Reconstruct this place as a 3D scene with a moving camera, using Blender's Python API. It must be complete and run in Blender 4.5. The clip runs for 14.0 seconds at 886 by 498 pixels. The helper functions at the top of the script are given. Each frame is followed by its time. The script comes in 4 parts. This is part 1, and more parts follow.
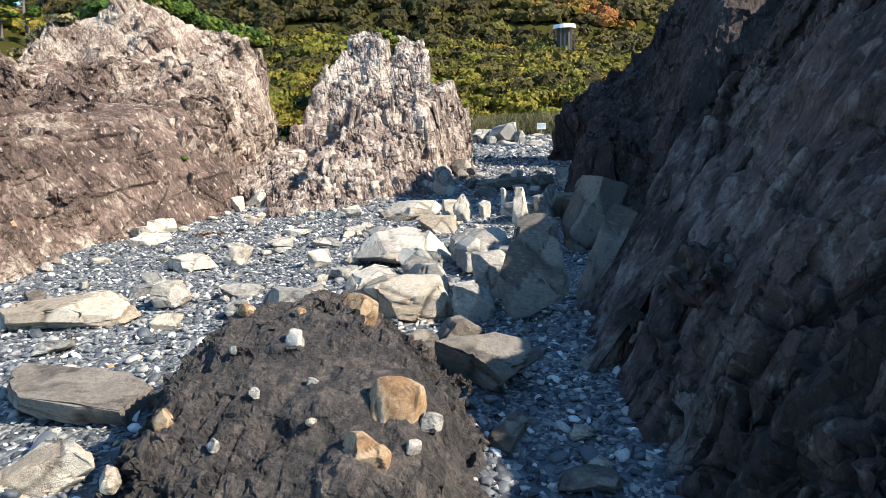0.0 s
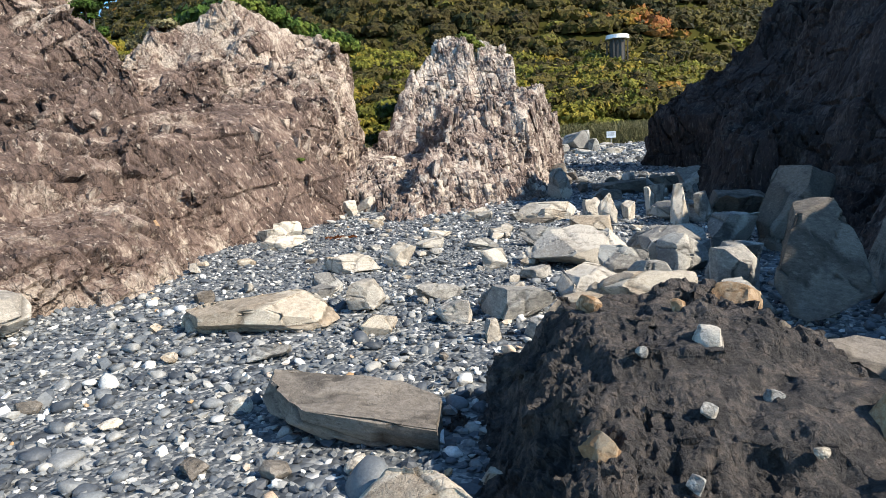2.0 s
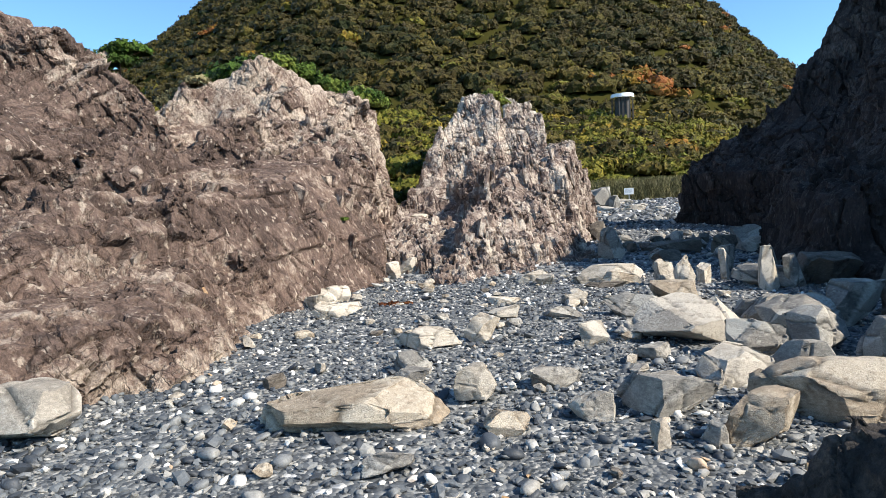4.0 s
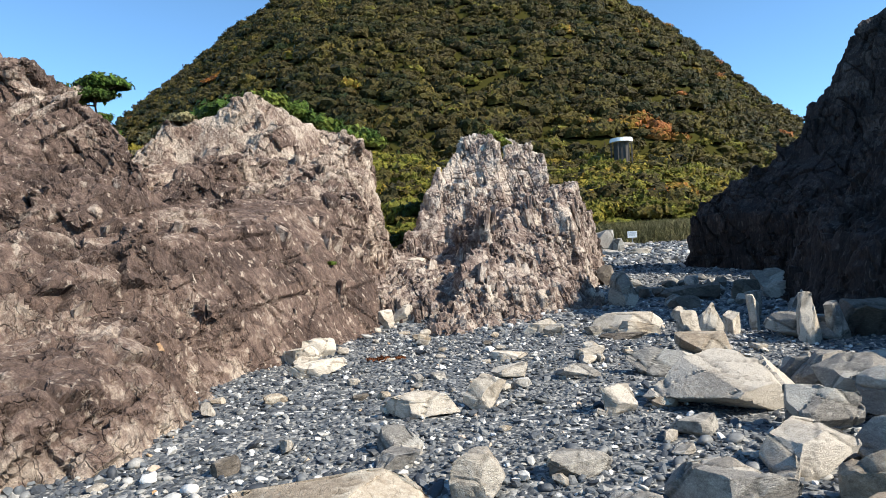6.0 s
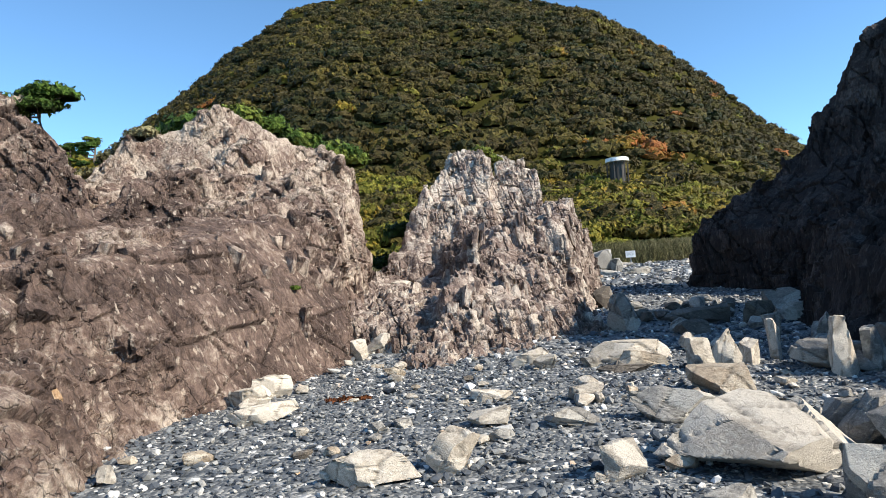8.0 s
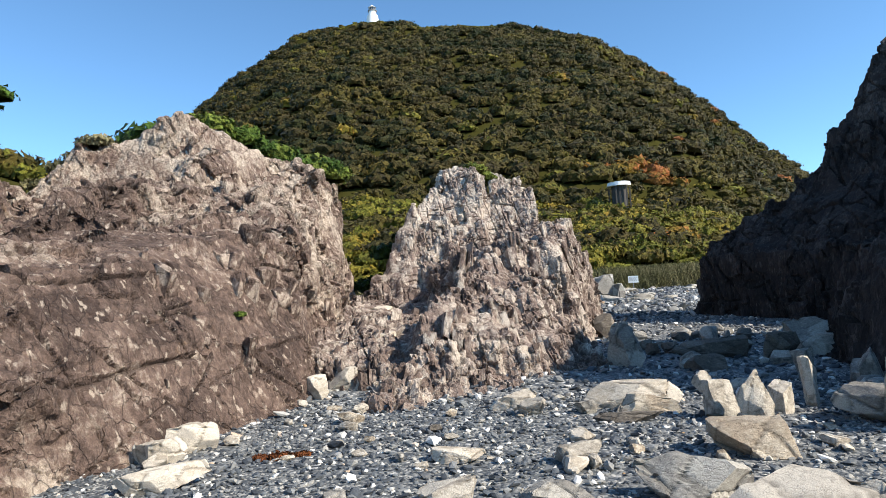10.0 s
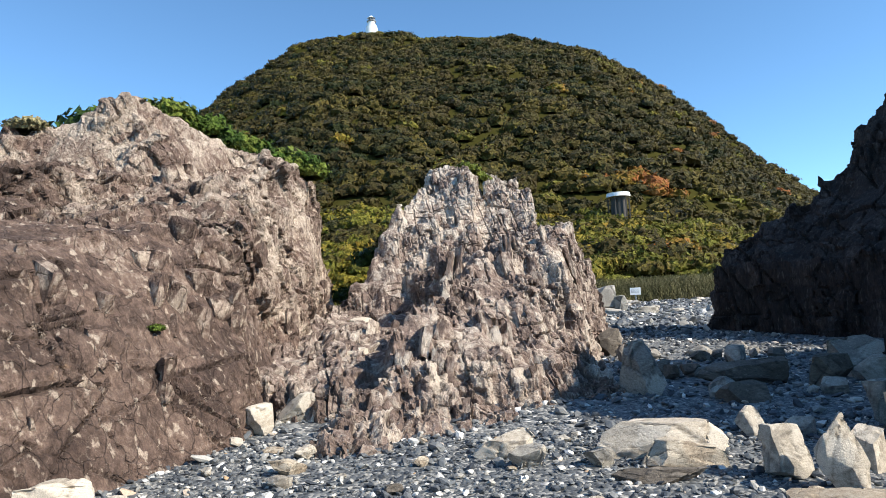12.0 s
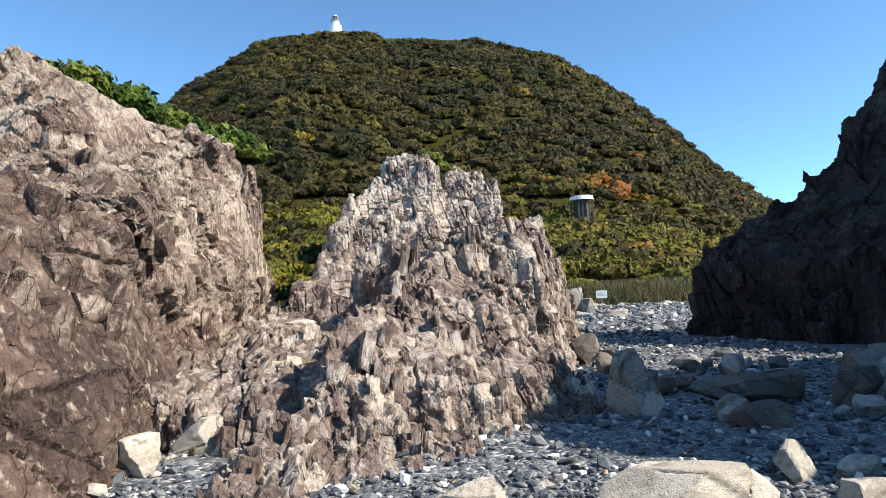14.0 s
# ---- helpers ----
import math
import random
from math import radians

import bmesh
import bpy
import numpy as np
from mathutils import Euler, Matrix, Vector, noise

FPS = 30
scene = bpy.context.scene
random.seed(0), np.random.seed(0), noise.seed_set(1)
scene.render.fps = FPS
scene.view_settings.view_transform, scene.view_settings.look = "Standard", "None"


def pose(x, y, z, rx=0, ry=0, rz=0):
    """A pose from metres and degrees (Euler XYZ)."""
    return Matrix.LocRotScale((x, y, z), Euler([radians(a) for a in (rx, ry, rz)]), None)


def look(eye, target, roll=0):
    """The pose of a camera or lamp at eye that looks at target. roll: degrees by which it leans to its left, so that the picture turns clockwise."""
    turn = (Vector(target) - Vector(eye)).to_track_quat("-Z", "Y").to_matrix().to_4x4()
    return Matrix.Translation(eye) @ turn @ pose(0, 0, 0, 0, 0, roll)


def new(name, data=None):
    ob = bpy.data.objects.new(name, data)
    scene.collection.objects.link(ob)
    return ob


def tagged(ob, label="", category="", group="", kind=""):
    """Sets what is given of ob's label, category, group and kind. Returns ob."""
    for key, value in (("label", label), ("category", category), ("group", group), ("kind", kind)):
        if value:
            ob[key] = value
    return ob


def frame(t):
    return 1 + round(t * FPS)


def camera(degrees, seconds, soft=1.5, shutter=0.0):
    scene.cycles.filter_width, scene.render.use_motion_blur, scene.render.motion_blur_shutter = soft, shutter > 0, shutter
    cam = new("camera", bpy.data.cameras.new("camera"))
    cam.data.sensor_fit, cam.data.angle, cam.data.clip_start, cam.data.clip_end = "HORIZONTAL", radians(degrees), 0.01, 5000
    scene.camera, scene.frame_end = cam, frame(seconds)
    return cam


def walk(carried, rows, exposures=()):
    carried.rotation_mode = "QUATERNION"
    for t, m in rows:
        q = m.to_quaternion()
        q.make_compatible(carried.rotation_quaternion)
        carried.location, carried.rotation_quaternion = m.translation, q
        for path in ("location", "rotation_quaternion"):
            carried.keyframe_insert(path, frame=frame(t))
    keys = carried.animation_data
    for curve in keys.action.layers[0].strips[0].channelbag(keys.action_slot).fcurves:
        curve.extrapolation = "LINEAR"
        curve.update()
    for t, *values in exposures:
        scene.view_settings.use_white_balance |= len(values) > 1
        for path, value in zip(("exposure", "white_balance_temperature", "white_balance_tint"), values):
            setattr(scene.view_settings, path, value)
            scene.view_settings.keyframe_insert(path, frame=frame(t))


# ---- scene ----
cam = camera(68.6, 14.0, soft=0.8)
METRES, EYE, TILT, LEAN, TURN = 12.4, 1.5, 0.0, 0.0, 0.0
ROWS = [
    (0.0, 0.0, 0.0, 0.0, -0.39, -10.11, 2.21),
    (0.5, -0.0331, 0.0182, -0.0184, 1.42, -10.12, 2.63),
    (1.0, -0.0741, 0.0373, -0.0211, 2.46, -9.69, 3.01),
    (1.5, -0.1134, 0.0637, -0.0305, 2.67, -9.17, 3.06),
    (2.0, -0.1619, 0.0727, -0.0242, 3.05, -8.62, 2.89),
    (2.5, -0.2035, 0.0927, -0.026, 3.27, -7.54, 2.77),
    (3.0, -0.2427, 0.1106, -0.0178, 3.27, -6.22, 2.87),
    (5.5, -0.2556, 0.2202, -0.0149, 3.13, -0.6, 2.97),
    (6.0, -0.254, 0.2467, -0.0182, 3.16, 0.19, 3.08),
    (6.5, -0.2475, 0.2699, -0.0212, 3.0, 0.66, 3.12),
    (7.0, -0.2393, 0.3, -0.0203, 2.98, 1.17, 3.31),
    (7.5, -0.2347, 0.3318, -0.0255, 2.98, 1.66, 3.61),
    (8.0, -0.2316, 0.3593, -0.0213, 2.99, 2.17, 3.74),
    (10.5, -0.1983, 0.5327, -0.0231, 3.19, 4.62, 3.17),
    (11.0, -0.1973, 0.5758, -0.0236, 3.24, 4.77, 2.99),
    (11.5, -0.1875, 0.6222, -0.0266, 3.35, 5.1, 2.9),
    (12.0, -0.1884, 0.6576, -0.024, 2.91, 5.32, 2.89),
    (12.5, -0.191, 0.6952, -0.0212, 2.52, 5.46, 2.7),
    (13.0, -0.1922, 0.732, -0.0205, 1.95, 5.54, 2.77),
    (13.5, -0.1945, 0.7728, -0.0215, 1.27, 5.55, 2.8),
    (14.0, -0.1822, 0.8142, -0.027, -0.41, 5.43, 2.55),
]
walk(cam, [(t, pose(0, 0, EYE, TILT, LEAN, TURN) @ pose(METRES * x, METRES * y, METRES * z, 90 + pitch, roll, yaw)) for t, x, y, z, yaw, pitch, roll in ROWS],
     exposures=((0.0, 1.2), (1.5, 1.02), (3.0, 0.88), (5.5, 0.8), (8.0, 0.8), (10.5, 0.77), (14.0, 0.86)))

# ---- light ----
SUN_AZ, SUN_EL = radians(112), radians(37.5)  # clockwise from +y, above the horizon
sun_from = Vector((math.sin(SUN_AZ) * math.cos(SUN_EL), math.cos(SUN_AZ) * math.cos(SUN_EL), math.sin(SUN_EL)))
sun = new("sun", bpy.data.lights.new("sun", "SUN"))
sun.data.energy, sun.data.angle, sun.data.color = 4.6, radians(0.53), (1.0, 0.93, 0.82)
sun.matrix_world = look(sun_from * 100, (0, 0, 0))
world = bpy.data.worlds.new("sky")
scene.world = world
world.use_nodes = True
sky = world.node_tree.nodes.new("ShaderNodeTexSky")
sky.sky_type, sky.sun_disc, sky.sun_elevation, sky.sun_rotation = "NISHITA", False, SUN_EL, SUN_AZ
sky.altitude, sky.air_density, sky.dust_density, sky.ozone_density = 0, 0.6, 0.0, 1.5
back = world.node_tree.nodes["Background"]
back.inputs["Strength"].default_value = 0.14
clear = world.node_tree.nodes.new("ShaderNodeMix")
clear.data_type, clear.blend_type, clear.inputs[0].default_value = "RGBA", "MULTIPLY", 1.0
clear.inputs[7].default_value = (0.84, 1.13, 1.18, 1)  # deep clear autumn blue
world.node_tree.links.new(sky.outputs[0], clear.inputs[6])
world.node_tree.links.new(clear.outputs[2], back.inputs[0])


# ---- noise ----
def hash3(i, s):
    """Random numbers from 0 to 1 for whole-number places."""
    n = (i[..., 0].astype(np.uint32) * np.uint32(374761393) + i[..., 1].astype(np.uint32) * np.uint32(668265263)
         + i[..., 2].astype(np.uint32) * np.uint32(2246822519) + np.uint32((s * 3266489917) & 0xFFFFFFFF))
    n = (n ^ (n >> np.uint32(15))) * np.uint32(2246822519)
    n = (n ^ (n >> np.uint32(13))) * np.uint32(3266489917)
    n = n ^ (n >> np.uint32(16))
    return n.astype(np.float64) / 4294967295.0


def smooth_noise(p, s=0):
    """Value noise, -1 to 1, at places one apart."""
    b = np.floor(p)
    f = p - b
    f = f * f * (3 - 2 * f)
    b = b.astype(np.int64)
    total = 0
    for k in range(8):
        o = np.array([k & 1, (k >> 1) & 1, k >> 2])
        w = np.prod(np.where(o == 1, f, 1 - f), axis=-1)
        total = total + w * hash3(b + o, s)
    return total * 2 - 1


def fractal(p, octaves=4, s=0, gain=0.5):
    total, a = 0, 1.0
    for k in range(octaves):
        total = total + a * smooth_noise(p * 2 ** k + 17.3 * k, s + k)
        a *= gain
    return total


def turn_matrix(rx=0, ry=0, rz=0):
    return np.array(Euler([radians(a) for a in (rx, ry, rz)]).to_matrix())


def blocks(p, size, turned=(0, 0, 0), s=0, tilt=0.9, gap=0.035):
    """Jointed rock: blocks between three sets of joints, each with a step and a slope of its own; also the joints, and each block's random number."""
    size = np.array(size, float)
    q = (p @ turn_matrix(*turned)) / size
    q = q + 0.3 * np.stack([smooth_noise(q * 0.45, s + 7), smooth_noise(q * 0.45, s + 8), smooth_noise(q * 0.45, s + 9)], -1) + 0.05 * np.stack([smooth_noise(q * 2.3, s + 4), smooth_noise(q * 2.3, s + 5), smooth_noise(q * 2.3, s + 6)], -1)
    k = np.zeros(q.shape, np.int64)
    k[:, 0] = np.floor(q[:, 0])
    q[:, 2] += 7 * hash3(k, s)
    k[:, 2] = np.floor(q[:, 2])
    q[:, 1] += 7 * hash3(k, s + 1)
    k[:, 1] = np.floor(q[:, 1])
    fr = q - k
    r = np.stack([hash3(k, s + 3), hash3(k, s + 4), hash3(k, s + 5)], -1)
    lean = r - 0.5
    lean[:, 2] = 0.1 + 0.4 * r[:, 2]  # ledges step back upwards
    step = (r[:, 0] - 0.5) + tilt * (lean * (fr - 0.5)).sum(-1) * 2
    edge = (np.minimum(fr, 1 - fr) * size).min(-1)
    joint = np.clip(1 - edge / gap, 0, 1) * (hash3(k, s + 6) < 0.6)
    return step, joint, r[:, 1]


# ---- meshes ----
def mesh_from(name, verts, faces, material=None, smooth=True, crisp=0, **points):
    """A mesh from arrays; points: numbers of each corner, kept as attributes."""
    me = bpy.data.meshes.new(name)
    verts, faces = np.asarray(verts, np.float32), np.asarray(faces, np.int32)
    n, k = faces.shape
    me.vertices.add(len(verts))
    me.vertices.foreach_set("co", verts.ravel())
    me.loops.add(n * k)
    me.loops.foreach_set("vertex_index", faces.ravel())
    me.polygons.add(n)
    me.polygons.foreach_set("loop_start", np.arange(0, n * k, k, dtype=np.int32))
    me.polygons.foreach_set("use_smooth", np.full(n, smooth))
    me.update(calc_edges=True)
    for key, value in points.items():
        me.attributes.new(key, "FLOAT", "POINT").data.foreach_set("value", np.asarray(value, np.float32))
    if crisp:
        me.set_sharp_from_angle(angle=radians(crisp))
    if material:
        me.materials.append(material)
    return me


def normals_of(v, f):
    n = np.zeros_like(v)
    a = np.cross(v[f[:, 2]] - v[f[:, 0]], v[f[:, 3 % f.shape[1]]] - v[f[:, 1]]) if f.shape[1] == 4 else np.cross(v[f[:, 1]] - v[f[:, 0]], v[f[:, 2]] - v[f[:, 0]])
    for k in range(f.shape[1]):
        np.add.at(n, f[:, k], a)
    return n / np.maximum(np.linalg.norm(n, axis=1, keepdims=True), 1e-9)


def quarter(v, f):
    """Every four-sided face cut into four."""
    e = np.sort(np.concatenate([f[:, [k, (k + 1) % 4]] for k in range(4)]), axis=1)
    u, inv = np.unique(e[:, 0].astype(np.int64) * len(v) + e[:, 1], return_inverse=True)
    a, b = u // len(v), u % len(v)
    mid = (v[a] + v[b]) / 2
    n = len(f)
    m = [inv[k * n:(k + 1) * n] + len(v) for k in range(4)]
    c = np.arange(n) + len(v) + len(mid)
    out = np.concatenate([np.stack([f[:, k], m[k], c, m[k - 1]], 1) for k in range(4)])
    return np.concatenate([v, mid, v[f].mean(1)]), out


def skin(field, lo, hi, h):
    """The zero surface of a field, as four-sided faces."""
    lo, hi = np.array(lo, float), np.array(hi, float)
    n = np.ceil((hi - lo) / h).astype(int) + 1
    ax = [lo[k] + h * np.arange(n[k]) for k in range(3)]
    grid = np.stack(np.meshgrid(*ax, indexing="ij"), -1)
    val = field(grid.reshape(-1, 3)).reshape(n)
    neg = val < 0
    corner = [(i, j, k) for i in (0, 1) for j in (0, 1) for k in (0, 1)]
    part_of = lambda a, o: a[o[0]:n[0] - 1 + o[0], o[1]:n[1] - 1 + o[1], o[2]:n[2] - 1 + o[2]]
    count = sum(part_of(neg, o).astype(np.int8) for o in corner)
    act = (count > 0) & (count < 8)
    at = np.argwhere(act)
    number = np.full(act.shape, -1)
    number[act] = np.arange(len(at))
    place, weight = np.zeros((len(at), 3)), np.zeros(len(at))
    for i, o in enumerate(corner):
        for q in corner[i + 1:]:
            if sum(abs(o[d] - q[d]) for d in range(3)) != 1:
                continue
            va, vb = val[tuple((at + o).T)], val[tuple((at + q).T)]
            cross = (va < 0) != (vb < 0)
            s = np.where(cross, va / np.where(cross, va - vb, 1), 0)
            place += cross[:, None] * (np.array(o) + s[:, None] * (np.array(q) - np.array(o)))
            weight += cross
    verts = lo + h * (at + place / weight[:, None])
    faces = []
    for d in range(3):
        e, g = (d + 1) % 3, (d + 2) % 3
        a = np.argwhere(np.take(neg, range(n[d] - 1), d) != np.take(neg, range(1, n[d]), d))
        a = a[(a[:, e] > 0) & (a[:, g] > 0) & (a[:, e] < n[e] - 1) & (a[:, g] < n[g] - 1)]
        first = neg[tuple(a.T)]
        quad = []
        for de, dg in ((1, 1), (0, 1), (0, 0), (1, 0)):
            c = a.copy()
            c[:, e] -= de
            c[:, g] -= dg
            quad.append(number[tuple(c.T)])
        quad = np.stack(quad, 1)
        quad[~first] = quad[~first][:, ::-1]
        faces.append(quad)
    return verts, np.concatenate(faces)


def slab_field(p, c, half, rx=0, ry=0, rz=0, r=0.25, taper=0.0):
    """How far p lies outside a rounded block; taper: how much narrower it is at its top."""
    q = (p - np.array(c)) @ turn_matrix(rx, ry, rz)
    if taper:
        q = q.copy()
        q[:, :2] /= np.clip(1 - taper * q[:, 2:3] / half[2], 0.2, 3)
    d = np.abs(q) - (np.array(half) - r)
    return np.linalg.norm(np.maximum(d, 0), axis=1) + np.minimum(d.max(1), 0) - r


def join_fields(fields, k=0.25):
    total = fields[0]
    for f in fields[1:]:
        h = np.clip(0.5 + 0.5 * (f - total) / k, 0, 1)
        total = f * (1 - h) + total * h - k * h * (1 - h)
    return total


def biggest_piece(v, f):
    """The surface without loose crumbs."""
    label = np.arange(len(v))
    for _ in range(400):
        low = label[f].min(1)
        nxt = label.copy()
        for k in range(4):
            np.minimum.at(nxt, f[:, k], low)
        nxt = nxt[nxt]
        if (nxt == label).all():
            break
        label = nxt
    ids, counts = np.unique(label, return_counts=True)
    f = f[np.isin(label[f[:, 0]], ids[counts > 0.15 * counts.max()])]
    used = np.unique(f)
    number = np.zeros(len(v), np.int64)
    number[used] = np.arange(len(used))
    return v[used], number[f]


def outcrop(name, material, make_field, lo, hi, h, coarse, fine, turned, s, amount=(0.5, 0.12), rough=0.012, cuts=1, paler=None, cleft=0.16, calm=None):
    """A rock mass: a field broken along joints, its skin refined and broken again; smooth panels remain here and there. paler: where its colour is lighter."""
    def field(p):
        base = make_field(p)
        near = np.abs(base) < amount[0] + 2.5 * h
        q = p[near]
        big, bigjoint, _ = blocks(q, [a * 2.3 for a in coarse], [a + 11 for a in turned], s + 60, 1.3, 0.13)
        step, joint, _ = blocks(q, coarse, turned, s, 1.1, 0.09)
        base = base.copy()
        strength = 1.0 if calm is None else calm(q)
        base[near] += strength * amount[0] * (strength * np.maximum(0.35 * joint, 0.55 * bigjoint) - 0.7 * big - 0.8 * step - 0.25 * fractal(q / 1.9, 3, s + 50))
        return base
    v, f = biggest_piece(*skin(field, lo, hi, h))
    for _ in range(cuts):
        v, f = quarter(v, f)
    n = normals_of(v, f)
    step, joint, tint = blocks(v, fine, turned, s + 20, 1.0, 0.05)
    step2, joint2, tint2 = blocks(v, [a * 0.45 for a in fine], [a - 14 for a in turned], s + 30, 1.2, 0.03)
    _, slot, _ = blocks(v, [1.25 * a for a in coarse], [a + 5 for a in turned], s + 80, 1.0, 0.028)
    _, slot2, _ = blocks(v, [0.9 * a for a in coarse], [a - 22 for a in turned], s + 90, 1.0, 0.026)
    slot = np.maximum(slot, 0.8 * slot2) * np.clip(0.6 + fractal(v / 1.2, 2, s + 95), 0, 1)
    broken = np.clip(0.5 + 0.9 * fractal(v / 1.7, 2, s + 70), 0.12, 1) * (1.0 if calm is None else calm(v))
    v = v + n * (broken * (amount[1] * (1.5 * step - 0.8 * joint) + 0.6 * amount[1] * step2) + rough * fractal(v / 0.3, 4, s + 40, 0.6) - cleft * slot)[:, None]
    _, hair, _ = blocks(v, [0.55 * a for a in coarse], [a + 31 for a in turned], s + 97, 1.0, 0.02)
    slot = np.maximum(slot, 0.7 * hair * np.clip(0.2 + fractal(v / 0.9, 2, s + 98), 0, 1))
    tint = tint * 0.65 + tint2 * 0.35 + (0 if paler is None else paler(v))
    return new(name, mesh_from(name, v, f, material, tint=tint, joint=np.maximum(np.maximum(joint, 0.5 * joint2) * broken, slot), smooth=False))


def cube_ball(k):
    """A ball of six grids of k x k faces, welded."""
    g = np.linspace(-1, 1, k + 1)
    a, b = np.meshgrid(g, g, indexing="ij")
    idx = np.arange((k + 1) ** 2).reshape(k + 1, k + 1)
    q = np.stack([idx[:-1, :-1], idx[1:, :-1], idx[1:, 1:], idx[:-1, 1:]], -1).reshape(-1, 4)
    vs, fs = [], []
    for d in range(3):
        for side in (-1, 1):
            v = np.zeros(((k + 1) ** 2, 3))
            v[:, d], v[:, (d + 1) % 3], v[:, (d + 2) % 3] = side, a.ravel(), b.ravel()
            fs.append((q if side > 0 else q[:, ::-1]) + len(vs) * (k + 1) ** 2)
            vs.append(v)
    v, f = np.concatenate(vs), np.concatenate(fs)
    _, first, inv = np.unique(np.round(v * 1000).astype(int), axis=0, return_index=True, return_inverse=True)
    return v[first], inv.reshape(-1)[f]


BALL = cube_ball(12)
BALL_SMALL = cube_ball(8)
BALL_FINE = cube_ball(22)


def stone_shape(w, d, h, s, chips=14, flat=0.0, ball=BALL, rough=0.008, boxy=0.55, grain=(1, 1, 1)):
    """A broken stone: a rounded block chipped by flat cuts. flat: how level its top and underside are."""
    rng = np.random.default_rng(s)
    v, f = ball
    v = v * boxy + v / np.linalg.norm(v, axis=1, keepdims=True) * (1 - boxy)
    for _ in range(chips):
        n = rng.normal(size=3)
        n[2] *= 1 - 0.75 * flat
        n /= np.linalg.norm(n)
        over = np.maximum(v @ n - rng.uniform(0.55, 1.0), 0)
        v = v - over[:, None] * n
    v = v * np.array([w, d, h]) / 2 / np.abs(v).max(0)
    m = (w * d * h) ** (1 / 3)
    n = normals_of(v, f)
    big, joint, tint = blocks(v + s * 3.1, [m * 0.62 * a for a in grain], (10, 20, 30 + s), s, 1.2, 0.04 * m)
    v = v + n * (0.022 * m * big - 0.03 * m * joint + 1.7 * rough * m * fractal(v / (0.28 * m) / np.array(grain), 3, s))[:, None]
    return v, f, tint, joint


def add_stone(name, x, y, z, w, d, h, rz, material, s, rx=0, ry=0, parent=None, **shape):
    v, f, tint, joint = stone_shape(w, d, h, s, **shape)
    ob = new(name, mesh_from(name, v, f, material, crisp=26, tint=tint, joint=joint))
    ob.matrix_basis = pose(x, y, z, rx, ry, rz)
    if parent:
        ob.parent = parent
        ob.matrix_parent_inverse = parent.matrix_basis.inverted()
    return ob


# ---- materials ----
def nodes_of(name):
    m = bpy.data.materials.new(name)
    m.use_nodes = True
    t = m.node_tree
    return m, t, t.nodes["Principled BSDF"]


def node(t, kind, links=(), **values):
    n = t.nodes.new("ShaderNode" + kind)
    for key, value in values.items():
        if key in n.inputs:
            n.inputs[key].default_value = value
    for socket, source in links:
        t.links.new(source, n.inputs[socket])
    return n


def ramp(t, source, *stops):
    n = t.nodes.new("ShaderNodeValToRGB")
    e = n.color_ramp.elements
    while len(e) < len(stops):
        e.new(0.5)
    for k, (at, c) in enumerate(stops):
        e[k].position, e[k].color = at, (*c, 1) if len(c) == 3 else c
    t.links.new(source, n.inputs[0])
    return n.outputs[0]


def grey(v):
    return (v, v, v)


def mix(t, fac, a, b, blend="MIX"):
    n = t.nodes.new("ShaderNodeMix")
    n.data_type, n.blend_type = "RGBA", blend
    for k, x in ((0, fac), (6, a), (7, b)):
        if isinstance(x, (int, float)):
            n.inputs[k].default_value = x
        elif isinstance(x, tuple):
            n.inputs[k].default_value = (*x, 1)
        else:
            t.links.new(x, n.inputs[k])
    return n.outputs[2]


def arith(t, op, a, b=0.0, clamp=False):
    n = t.nodes.new("ShaderNodeMath")
    n.operation, n.use_clamp = op, clamp
    for k, x in ((0, a), (1, b)):
        if isinstance(x, (int, float)):
            n.inputs[k].default_value = x
        else:
            t.links.new(x, n.inputs[k])
    return n.outputs[0]


def place_of(t, scale=(1, 1, 1), turn=(0, 0, 0)):
    m = node(t, "Mapping", [("Vector", node(t, "TexCoord").outputs["Object"])])
    m.inputs["Scale"].default_value = scale
    m.inputs["Rotation"].default_value = [radians(a) for a in turn]
    return m.outputs[0]


def noise_of(t, vec, scale, detail=6, rough=0.6, distort=0.0):
    n = node(t, "TexNoise", [("Vector", vec)], Scale=scale, Detail=detail, Roughness=rough, Distortion=distort)
    return n.outputs["Fac"]


